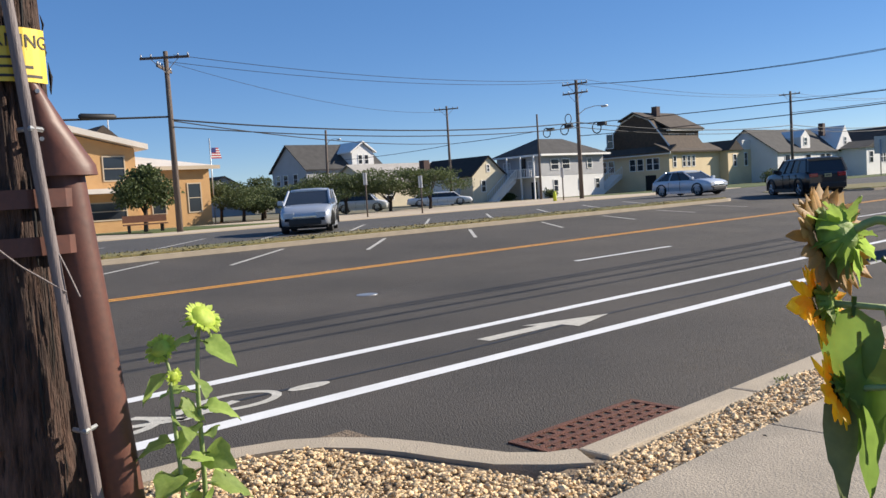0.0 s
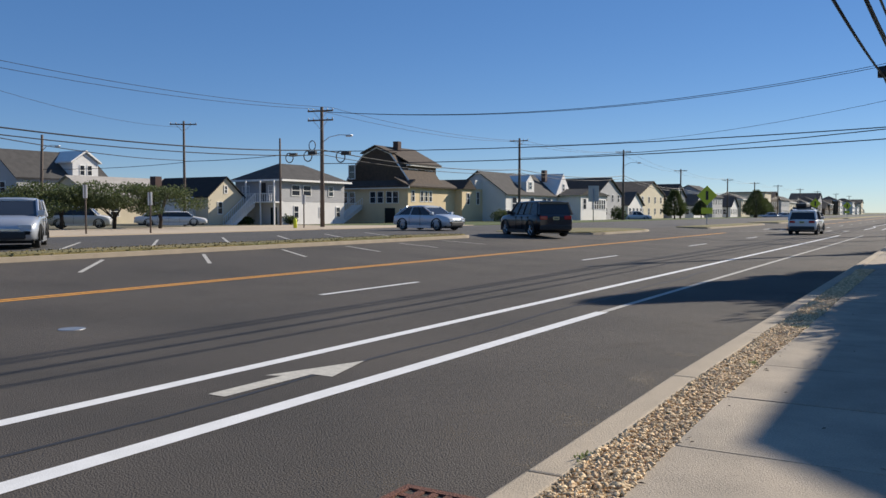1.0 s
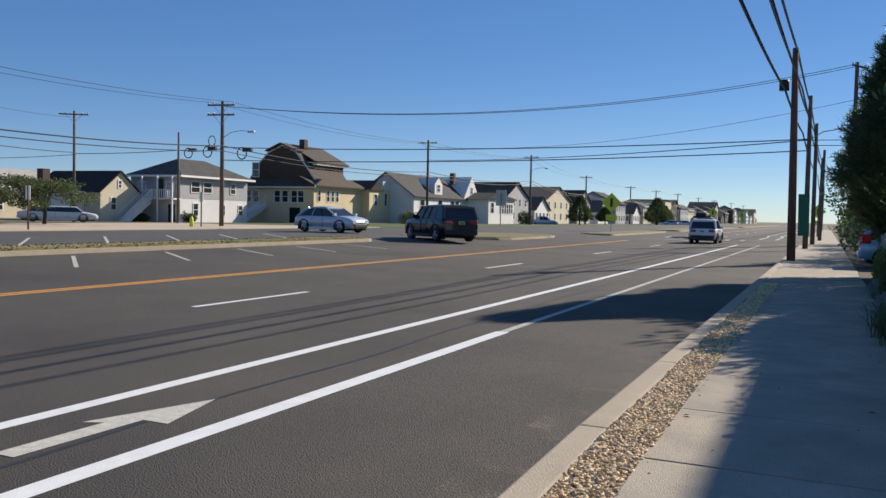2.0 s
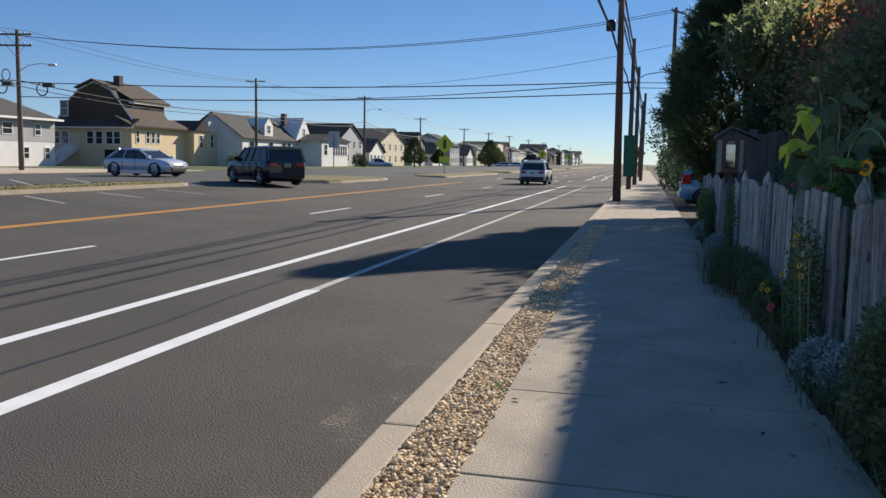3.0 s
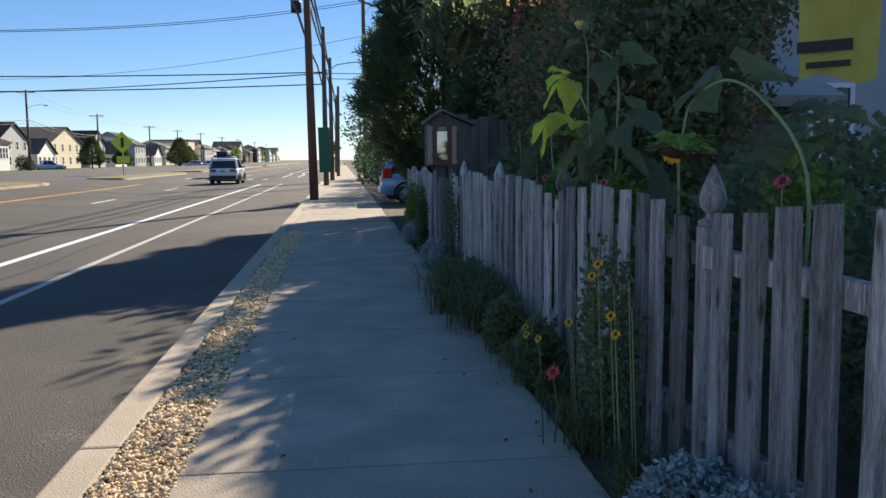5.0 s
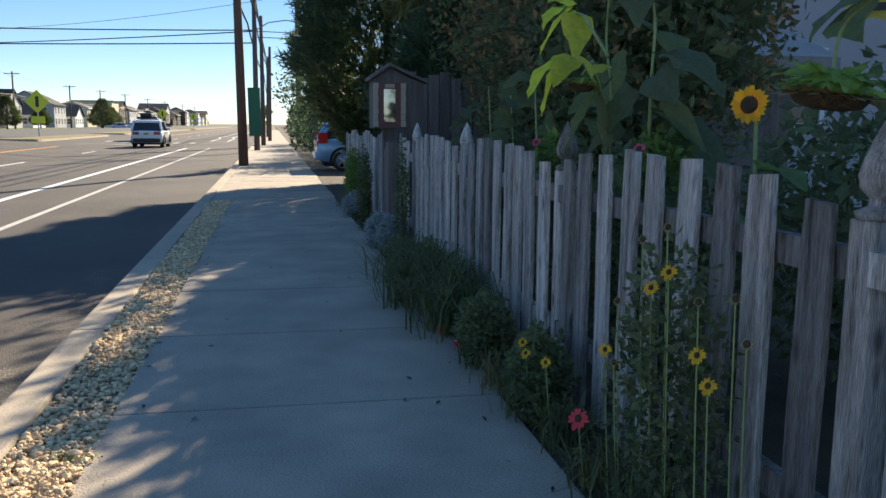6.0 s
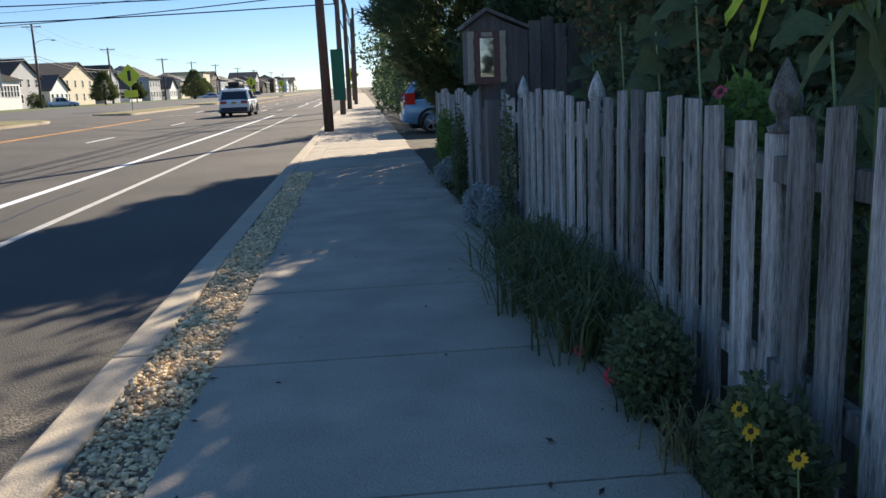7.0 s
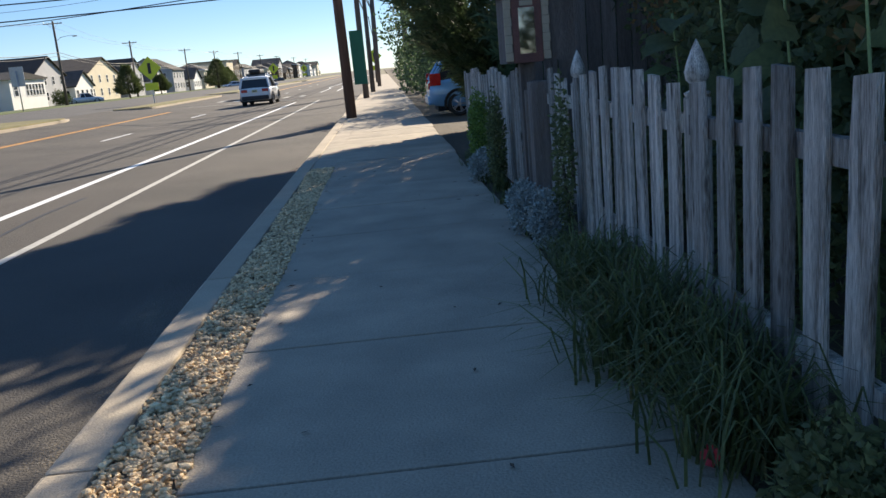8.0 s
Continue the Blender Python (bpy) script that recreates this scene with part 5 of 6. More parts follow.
for z in (1.34, 1.50):
    band = [(TO_EYE * math.cos(a) + RT * math.sin(a)) * .176 + RT * (.045 if a > .5 else 0) for a in np.linspace(-1.7, 1.9, 16)]
    bm = bmesh.new()
    r0, r1 = [[bm.verts.new(p + Vector((0, 0, zz))) for p in band] for zz in (z - .032, z + .032)]
    for q in range(15):
        bm.faces.new((r0[q], r0[q + 1], r1[q + 1], r1[q]))
    part("strap", bm, BROWNMETAL, np_, "brown metal strap")
for z in (1.7, 1.86):
    part("bolt", T([RT * .10 + TO_EYE * .140 + Vector((0, 0, z)), RT * .10 + TO_EYE * .152 + Vector((0, 0, z))], .008, 6), STEEL, np_)
# grey conduit running up
cp = [TO_EYE * (.185 + .004 * math.sin(z * 5)) + RT * (.09 - .08 * (z - 1.45)) + Vector((0, 0, z)) for z in np.arange(-.1, 3.4, .25)]
cd = part("conduit", T(cp, .020, 8), PIPE, np_, "weathered grey plastic conduit")
for z in (1.73, 2.4, .7):
    part("clip", T([TO_EYE * .15 + RT * (.055 - .08 * (z - 1.45)) + Vector((0, 0, z)), TO_EYE * .212 + RT * (.09 - .08 * (z - 1.45)) + Vector((0, 0, z)), TO_EYE * .15 + RT * (.125 - .08 * (z - 1.45)) + Vector((0, 0, z))], .009, 5), STEEL, cd)
# yellow warning sticker with its printed lines
bm = bmesh.new()
arc = np.linspace(-.9, .95, 12)
r0, r1 = [[bm.verts.new((TO_EYE * math.cos(a) + RT * math.sin(a)) * .168 + Vector((0, 0, z))) for a in arc] for z in (1.89, 2.07)]
for q in range(11):
    bm.faces.new((r0[q], r0[q + 1], r1[q + 1], r1[q]))
st = part("warning_sticker", bm, YELLOWTAG, np_, "yellow warning sticker wrapped round the pole")
word = bpy.data.curves.new("word", "FONT")
word.body, word.size, word.extrude = "WARNING", .062, .0006
tmp = new("word", word)
dg = bpy.context.evaluated_depsgraph_get()
wm = bpy.data.meshes.new_from_object(tmp.evaluated_get(dg))
bpy.data.objects.remove(tmp)
xs = [v.co.x for v in wm.vertices]
for v in wm.vertices:
    a = (v.co.x - (max(xs) + min(xs)) / 2) / .17 + .1
    p = (TO_EYE * math.cos(a) + RT * math.sin(a)) * (.1695 + v.co.z) + Vector((0, 0, 2.005 + v.co.y))
    v.co = p
wm.materials.clear()
wm.materials.append(INK)
part("lettering", wm, INK, st)
for k in range(3):
    bm = bmesh.new()
    arc2 = np.linspace(-.75, .8 - .2 * k, 9)
    r0, r1 = [[bm.verts.new((TO_EYE * math.cos(a) + RT * math.sin(a)) * .1695 + Vector((0, 0, z))) for a in arc2] for z in (1.905 + .03 * k, 1.914 + .03 * k)]
    for q in range(8):
        bm.faces.new((r0[q], r0[q + 1], r1[q + 1], r1[q]))
    part("print_bar", bm, INK, st)
# loose wires
for a, b, c in (((.19, -.12, 1.40), (.2, .0, 1.28), (.2, .13, 1.18)), ((.19, .1, 1.36), (.2, .14, 1.25), (.2, .17, 1.16)), ((.19, -.16, 2.28), (.2, -.05, 2.22), (.19, .06, 2.2))):
    part("loose_wire", T([TO_EYE * p[0] + RT * p[1] + Vector((0, 0, p[2])) for p in (a, b, c)], .003, 4), PIPE, np_)

# ---- sunflowers by the start ----
# pale green, its colour lightened further for the sun behind the leaves
BRIGHTLEAF = mat("pale backlit leaf", (.27, .36, .10), (.17, .25, .06), 9, .55, .05, 50, island=.3, glow_through=.5)
FADED = mat("faded petal", (.45, .25, .06), (.3, .17, .05), 9, .6, 0, island=.3, glow_through=.3)
sunflower("sunflower", (.06, -3.03, .09), [(.06, -3.03, .09), (.09, -3.03, .5), (.075, -3.02, .85), (.075, -3.0, 1.05), (.085, -2.99, 1.10)],
          [((.085, -3.03, .14 + .058 * k), (math.cos(k * 2.4) * .8 + .3, math.sin(k * 2.4), -.05 + .2 * math.sin(k * 1.7)), .19 - .006 * k) for k in range(14)] + [((.075, -3.0, 1.03), (.4, .8, -.45), .12), ((.075, -3.0, 1.04), (-.2, -.85, -.1), .11)],
          [((.098, -2.985, 1.115), (.65, .25, .6), .052, .032, LIME)], "young green sunflower with pale lime head in the gravel", .011, BRIGHTLEAF, "sunflowers by the pole")
sunflower("sunflower", (.12, -3.13, .09), [(.12, -3.13, .09), (.12, -3.13, .5), (.09, -3.13, .8), (.065, -3.12, .93), (.05, -3.13, .99)],
          [((.11, -3.13, .12 + .062 * k), (math.cos(k * 2.4 + 1) * .8 + .3, math.sin(k * 2.4 + 1), -.05 + .2 * math.sin(k * 2.1)), .18 - .006 * k) for k in range(12)] + [((.065, -3.12, .93), (-.1, -.8, -.5), .1)],
          [((.042, -3.136, 1.015), (.45, -.55, .5), .036, .03, LIME), ((.08, -3.11, .91), (.8, .2, -.2), .02, .018, LIME)], "young green sunflower with lime bud in the gravel", .010, BRIGHTLEAF, "sunflowers by the pole")
base = (2.60, -3.06, .13)
sf = sunflower("sunflower", base, [base, (2.61, -3.09, .6), (2.60, -3.12, 1.0), (2.605, -3.10, 1.24), (2.60, -3.085, 1.40), (2.57, -3.09, 1.445), (2.53, -3.105, 1.43)],
               [((2.535, -3.115, 1.335), (-.05, -.12, -.95), .10), ((2.545, -3.12, 1.285), (.12, .05, -.95), .11), ((2.54, -3.125, 1.23), (-.1, .05, -.95), .085), ((2.54, -3.14, 1.2), (.1, .1, -.9), .10),
                ((2.61, -3.13, 1.19), (.0, -.05, -.95), .085), ((2.60, -3.12, 1.12), (.2, .1, -.85), .11), ((2.57, -3.1, 1.39), (.3, .4, -.35), .11), ((2.585, -3.085, 1.44), (.66, .75, .05), .10), ((2.59, -3.1, 1.33), (.5, .6, -.2), .12)]
               + [((2.605, -3.09, .4 + .07 * k), (math.cos(k * 2.4 + .6) * .5 + .4, math.sin(k * 2.4 + .6), -.6), .11) for k in range(4)],
               [((2.508, -3.114, 1.42), (-.93, .18, -.32), .047, .042, FADED)], "tall sunflower with nodding heads at the sidewalk edge", .011, group="sunflowers by the start")
part("leaf", leaf_blade(bmesh.new(), Vector((2.523, -3.15, 1.19)) - Vector(base), (.02, .0, -1), .15, .1, .32, .4), LEAFDARK, sf, "narrow dark hanging leaf")
for stem, p, fc, dd, pe in (((2.605, -3.10, 1.24), (2.495, -3.133, 1.325), (-.96, -.02, -.22), .028, .050), ((2.60, -3.12, 1.14), (2.522, -3.145, 1.2), (-.9, -.1, -.4), .022, .042)):
    o = Vector(base)
    mid = (Vector(stem) + Vector(p)) / 2 + Vector((.02, .02, .035))
    part("side_stem", T([Vector(stem) - o, (Vector(stem) + mid) / 2 - o, mid - o, Vector(p) - o], [.006, .0055, .005, .006], 6), STEM, sf)
    flower(sf, Vector(p) - o, fc, dd, pe, 15, PETAL)

# ---- picket fence ----
FX = 2.93
def top_at(y):
    return 1.31 + .115 * math.sin(math.pi * ((y - 5.75) % 2.39) / 2.39)


def picket(bm, w, h, tilt, bow):
    """A sawn board, warped a little along its length, with worn corners."""
    t, rows_ = .0125, []
    n = 6
    for k in range(n + 1):
        z = h * k / n
        c = tilt * z + bow * math.sin(math.pi * k / n) + .002 * math.sin(k * 2.3 + w * 900)
        q = w / 2 * (1 - .03 * math.sin(k * 1.7 + bow * 800))
        if k == n:
            q -= .007
        x = bow * .6 * math.sin(math.pi * k / n)
        rows_.append([bm.verts.new((x + a, c + b, z + (.005 * math.sin(w * 500) * (1 if b > 0 else -1) if k == n else 0))) for a, b in ((-t, -q + .004), (-t, q - .004), (-t + .004, q), (t, q), (t, -q), (-t + .004, -q))])
    for r0, r1 in zip(rows_, rows_[1:]):
        for k in range(6):
            bm.faces.new((r0[k], r0[(k + 1) % 6], r1[(k + 1) % 6], r1[k]))
    bm.faces.new(rows_[0][::-1])
    bm.faces.new(rows_[-1])
    bmesh.ops.recalc_face_normals(bm, faces=bm.faces[:])


gp = random.Random(8)
def fence_run(y0, y1, name_label, dark=False):
    fe = thing("picket_fence", pose(FX, y0, .11), name_label, "fence", "picket fences")
    for z in (.32, 1.05):
        part("rail", B(.014, .06, 0, y1 - y0, z - .045, z + .045), PICKET, fe)
    y = y0 + .1
    while y < y1 - .05:
        bm = bmesh.new()
        picket(bm, gp.uniform(.122, .15) if not dark else .12, (top_at(y) if not dark else 1.37 + .05 * math.sin(y * 3)) - .14 + gp.uniform(-.02, .016), gp.gauss(0, .016), gp.gauss(0, .006))
        pk = part("picket", bm, PICKET, fe)
        pk.location = (gp.uniform(-.006, .004), y - y0, .03)
        y += gp.uniform(.236, .262) if not dark else .165
    return fe


posts = [3.36, 5.75, 8.14, 10.53, 12.94]
for a, b in zip(posts, posts[1:]):
    fence_run(a + .05, b - .05, "weathered grey wooden picket fence panel with scalloped top")
fence_run(13.0, 13.88, "weathered grey wooden picket fence panel with scalloped top")
fence_run(14.9, 21.1, "old darkened wooden picket fence panel", True)
fence_run(.95, 3.31, "weathered grey wooden picket fence panel with scalloped top")
for y in posts:
    po = thing("fence_post", pose(FX + .075, y, .11), "grey fence post with acorn finial", "fence post", "fence posts")
    part("post", B(-.05, .05, -.05, .05, -.1, 1.17, bevel=.008), PICKET, po)
    bm = bmesh.new()
    prof_ = [(.055, 1.17), (.062, 1.19), (.03, 1.205), (.028, 1.225), (.052, 1.25), (.058, 1.285), (.046, 1.33), (.024, 1.385), (.003, 1.43)]
    tube(bm, [(0, 0, z) for _, z in prof_], [r for r, _ in prof_], 12)
    part("finial", bm, PICKET, po)
gate = thing("gate_post", pose(2.9, 14.0, .11), "thick old wooden gate post", "fence post")
part("post", B(-.09, .09, -.09, .09, -.1, 1.2, bevel=.01), BOARD, gate)
part("board", B(-.08, .06, .28, .31, -.05, 1.12, bevel=.004), BOARD, gate)
# little display box on a post
REDWOOD = mat("red brown paint", (.24, .10, .08), (.15, .065, .05), 8, .7, .1, 60)
bx = thing("display_box", pose(2.92, 14.7, .11), "small brown wooden box with red-brown framed glass door on a post", "display box")
part("post", B(-.07, .07, -.06, .06, -.1, 1.36, bevel=.008), BOARD, bx)
part("body", prism(bmesh.new(), [(-.2, 1.36), (.2, 1.36), (.44, 1.36), (.44, 1.92), (.2, 2.02), (.0, 2.12), (-.2, 1.98)], -.16, .34, "y"), BOARD, bx)
part("roof", prism(bmesh.new(), [(-.25, 1.96), (.0, 2.13), (.48, 1.93), (.48, 1.96), (.0, 2.17), (-.25, 2.0)], -.22, .38, "y"), BOARD, bx)
for sg in (-1, 1):
    for k in range(7):
        part("trim_shingle", B(sg * .175 - .034, sg * .175 + .034 - .008 * (k % 2), -.185 - .006 * (k % 2), -.16, 1.38 + .078 * k, 1.455 + .078 * k), APRON, bx)
bm = bmesh.new()
for q in ((-.135, -.075, 1.36, 1.93), (.075, .135, 1.36, 1.93), (-.075, .075, 1.36, 1.44), (-.075, .075, 1.85, 1.93)):
    box(bm, q[0], q[1], -.182, -.16, q[2], q[3])
dr = part("door", bm, REDWOOD, bx, "red brown door frame")
part("pane", B(-.075, .075, -.168, -.162, 1.44, 1.85), mat("mirror pane", (.38, .37, .35), (.3, .29, .28), 9, .06, 0, metal=1), dr, "reflecting glass pane")
part("name_strip", B(-.06, .06, -.187, -.182, 1.865, 1.91), APRON, dr)

# tall board fence behind
bf = thing("board_fence", pose(3.25, 16.5, .11), "tall dark weathered board fence", "fence")
for k in range(16):
    part("board", B(.175 * k, .175 * k + .16, -.012, .012, 0, 2.15 + .05 * math.sin(k * 2.1)), BOARD, bf)
part("rail", B(0, 2.8, .012, .06, 1.6, 1.7), BOARD, bf)

# house behind the garden
hs = thing("garden_house", pose(8.9, 17.3, .11), "pale sided house with light grey shingle roof behind the garden", "house")
part("wall", B(0, 9, 0, 8.2, -.2, 8.9), GREYSIDE, hs)
part("roof", prism(bmesh.new(), [(-.4, 8.8), (4.5, 10.8), (9.4, 8.8), (9.4, 9.05), (4.5, 11.05), (-.4, 9.05)], -.3, 8.5, "y"), ROOFLIGHT, hs)
part("side_wall", B(-2.2, -.9, -3.6, -.002, -.2, 2.2), BOARD, hs)
part("side_roof", prism(bmesh.new(), [(-4.1, 2.12), (-.01, 3.75), (-.01, 3.9), (-4.1, 2.27)], -2.5, -.6, "x"), ROOFLIGHT, hs)
part("corner_board", B(-.06, .08, -.05, 0, -.1, 8.8), WHITE, hs)
window(hs, "y", 1.2, 1.4, .9, 1.4, 0)
# banner on a slanting staff
bn = thing("garden_banner", pose(5.1, 8.6, .11), "yellow printed cloth banner hanging from a tall staff", "banner")
part("staff", T([(.55, -.2, -.1), (.5, -.2, 3.35), (-.1, .2, 3.35)], .018, 6), STEEL, bn)
bm = bmesh.new()
rowv = []
for k in range(9):
    u = k / 8
    rowv.append([bm.verts.new((-.05 + .40 * u + .05 * (3.3 - z) * (1 - u), .2 - .45 * u + .03 * math.sin(u * 14 + z), z + .05 * math.sin(u * 6))) for z in (2.05, 2.3, 2.6, 2.95, 3.3)])
for r0, r1 in zip(rowv, rowv[1:]):
    for q in range(4):
        bm.faces.new((r0[q], r0[q + 1], r1[q + 1], r1[q])).smooth = True
cl = part("cloth", bm, BANNER, bn)
for k, (u, z, w, h, mm) in enumerate(((.42, 2.95, .16, .2, INK), (.55, 2.72, .2, .12, FLAGWHITE), (.35, 2.78, .12, .1, FLAGWHITE), (.3, 2.3, .5, .09, INK), (.35, 2.16, .4, .05, INK))):
    x = -.03 + .40 * u
    bm = bmesh.new()
    v = [bm.verts.new((x + d * w * .55, .2 - .45 * (u + d * w * .55 / .40) - .045, z + e * h)) for d, e in ((-.5, -.5), (.5, -.5), (.5, .5), (-.5, .5))]
    bm.faces.new(v)
    part("printed_shape", bm, mm, cl)

# ---- garden trees ----
my = thing("crepe_myrtle", pose(5.3, 12.2, .11), "dense dark crepe myrtle with russet tips and pink blooms", "tree", "garden trees")
# the last blob is added to throw shade on gravel and sidewalk
blobs = [(-.7, -1.6, 2.2, 1.15, 1.3, 1.4), (-.3, -.2, 2.4, 1.4, 1.5, 1.3), (-.2, 1.4, 2.4, 1.6, 1.7, 1.5), (.3, 3.0, 2.3, 1.6, 1.6, 1.6), (.2, -.6, 3.2, 1.1, 1.1, .8), (-.9, -.4, 1.1, 1.0, 2.2, 1.0), (-.1, 2.2, 1.1, .9, 1.8, 1.0), (-1.1, 3.0, 3.9, .75, .85, .55)]
trunk(my, [(0, 0, -.1), (.05, 0, .8), (-.1, .1, 1.6)], .09, .06, [((0, 0, .6), (-.8, -1.8, 2.2), .05), ((0, 0, .8), (.5, 1.6, 2.6), .05), ((0, 0, .7), (.6, -1, 2.6), .045), ((0, 0, .9), (-.5, 1.2, 2.8), .04)])
leaf_cloud("crown", blobs, 33000, .085, LEAFDARK, my, 11, .45)
# sparse sprigs added above the crown to cast dappled shade on the gravel
tagged(leaf_cloud("top_sprigs", [(-.8, 1.7, 3.95, .7, 1.0, .5)], 300, .11, LEAFRUST, my, 14, .2, long=1.6), "russet leafy sprigs added to dapple the gravel", kind="stuff")
leaf_cloud("inner_leaves", [(a, b, c, d * .8, e * .8, f * .8) for a, b, c, d, e, f in blobs], 9000, .2, LEAFDARK, my, 12, .1)
leaf_cloud("russet_leaves", [(a, b, c + .25, d * 1.02, e * 1.02, f * .95) for a, b, c, d, e, f in blobs[:4]], 6500, .075, LEAFRUST, my, 13, .9, label="russet turning leaves")
gb_ = random.Random(21)
for k in range(34):
    b = blobs[gb_.randrange(4)]
    a, e = gb_.uniform(0, 6.28), gb_.uniform(.55, 1.2)
    c = (b[0] + b[3] * math.cos(a) * math.cos(e), b[1] + b[4] * math.sin(a) * math.cos(e), b[2] + b[5] * math.sin(e))
    tagged(leaf_cloud("bloom", [(*c, .08, .08, .1)], 90, .04, PINK, my, 100 + k, .2), "pink flower cluster", kind="stuff")


def conifer(name, x, y, h, r, label, n, material, seed, frond=.42, low=.2, lean=0, foot=.55, flare=3.0):
    t = thing(name, pose(x, y, .11), label, "tree", "garden trees")
    trunk(t, [(0, 0, -.1), (0, 0, h * .5), (lean, 0, h * .97)], r * .09, .02)
    g = np.random.default_rng(seed)
    u = g.uniform(0, 1, n) ** 1.25
    z = low + (h - low) * u
    a = g.uniform(0, 2 * math.pi, n)
    rad = r * np.minimum(1, (1 - u) * 1.55 + .06) * np.minimum(1, foot + u * flare) * (1 + .2 * np.sin(a * 3 + z * 2.2) * np.sin(z * 3.1 + a)) * g.uniform(.55, 1.0, n)
    c = np.column_stack([rad * np.cos(a) + lean * u, rad * np.sin(a), z])
    d = np.column_stack([np.cos(a), np.sin(a), g.uniform(.25, 1.1, n)]) + g.normal(0, .25, (n, 3))
    d /= np.linalg.norm(d, axis=1)[:, None]
    w = np.cross(d, g.normal(size=(n, 3)))
    w /= np.linalg.norm(w, axis=1)[:, None]
    L = frond * g.uniform(.55, 1.2, n)[:, None]
    # each spray: a spine with four side leaflets
    vs_ = [c, c + d * L * .5 + w * L * .05, c + d * L, c + d * L * .5 - w * L * .05]
    f_ = []
    for t0, sg in ((.25, 1), (.4, -1), (.55, 1), (.7, -1)):
        o = c + d * L * t0
        vs_ += [o, o + d * L * .28 + w * sg * L * .26, o + d * L * .1]
    v = np.stack(vs_, 1).reshape(-1, 3)
    q = np.arange(n)[:, None] * 16
    f = [q + [0, 1, 2], q + [0, 2, 3]] + [q + [4 + 3 * k, 5 + 3 * k, 6 + 3 * k] for k in range(4)]
    raw("crown", v.tolist(), np.concatenate(f).tolist(), material, t)
    return t


conifer("cypress", 4.25, 24.6, 8.2, 2.3, "tall dense green cypress beyond the driveway", 26000, FROND, 31, .5, .5, 0, .22, 2.8)
ev = conifer("cypress", 5.4, 18.7, 5.0, 2.0, "dark feathery evergreen behind the board fence", 15000, FROND, 32, .45)
# limbs and foliage added to shade the gravel and kerb and dapple the road
trunk(ev, [(0, 0, 3.4), (-.4, .5, 4.3), (-.6, .9, 4.9)], .06, .02, [((-.3, .4, 4.1), (-1.5, 1.8, 4.6), .03), ((-.4, .5, 4.3), (-.1, 1.0, 5.2), .02)])
leaf_cloud("branch_foliage", [(-1.3, 1.9, 4.4, 1.0, 1.3, .9), (-.7, 1.3, 3.9, 1.0, 1.2, .8), (-1.1, 2.9, 4.6, .9, 1.2, .9)], 3200, .13, LEAFDARK, ev, 35, .2, long=2.2)
leaf_cloud("sparse_foliage", [(-.4, .4, 5.0, 1.2, 1.1, .6), (-1.7, .9, 4.4, 1.0, 1.0, .6), (-1.0, -1.2, 4.6, .9, .9, .5)], 520, .12, LEAFDARK, ev, 36, .2, long=2.4)
conifer("cypress", 7.6, 22.5, 5.8, 2.4, "dark feathery evergreen behind the garden", 8000, FROND, 34, .5)


def shrub(name, x, y, z, blobs, n, size, material, label, seed, group="shrubs", stem=True):
    s = thing(name, pose(x, y, z), label, "shrub", group)
    if stem:
        trunk(s, [(0, 0, -.05), (.03, 0, .3 * blobs[0][2] + .1), (0, .02, blobs[0][2])], .05 * blobs[0][3] + .01, .01)
    leaf_cloud("foliage", blobs, n, size, material, s, seed, .25)
    return s


shrub("dark_shrub", 3.7, 33.5, .11, [(0, 0, 1.8, 1.2, 1.6, 1.9), (.3, 3, 1.6, 1.2, 1.8, 1.8), (.1, -1.2, 1.2, .9, 1, 1.4)], 9000, .11, FROND, "dark green shrub beside the sidewalk", 41)
shrub("dark_shrub", 3.9, 38, .11, [(0, 0, 1.8, 1.3, 2, 1.9), (-.9, -1, 2.7, 1.5, 1.9, 1.1), (.2, 4, 1.7, 1.3, 2, 1.9), (.2, 8, 1.4, 1.2, 2, 1.6)], 12000, .13, FROND, "green hedge shrub beside the sidewalk", 42)
shrub("dark_shrub", 3.6, 52, .11, [(0, 0, 1.3, 1.4, 4, 1.5), (.2, 9, 1.5, 1.4, 4, 1.8)], 6000, .18, FROND, "dark hedge far along the sidewalk", 43)
shrub("fence_shrub", 3.6, 11.0, .11, [(0, -2.5, .65, .35, 1.4, .65), (.1, 0, .6, .4, 1.6, .65), (0, 2.3, .5, .35, 1.2, .55)], 8000, .08, LEAFDARK, "dark leafy growth behind the fence", 44)
shrub("fence_shrub", 4.2, 5.5, .11, [(0, 0, .7, .7, 1.6, .75), (.5, 2, .9, .9, 1.4, .9)], 9000, .085, LEAFDARK, "dark leafy growth behind the fence", 45)
shrub("fence_shrub", 4.6, 2.2, .11, [(0, 0, .7, .9, 1.6, .8)], 5000, .085, LEAFDARK, "dark leafy growth behind the fence", 46)

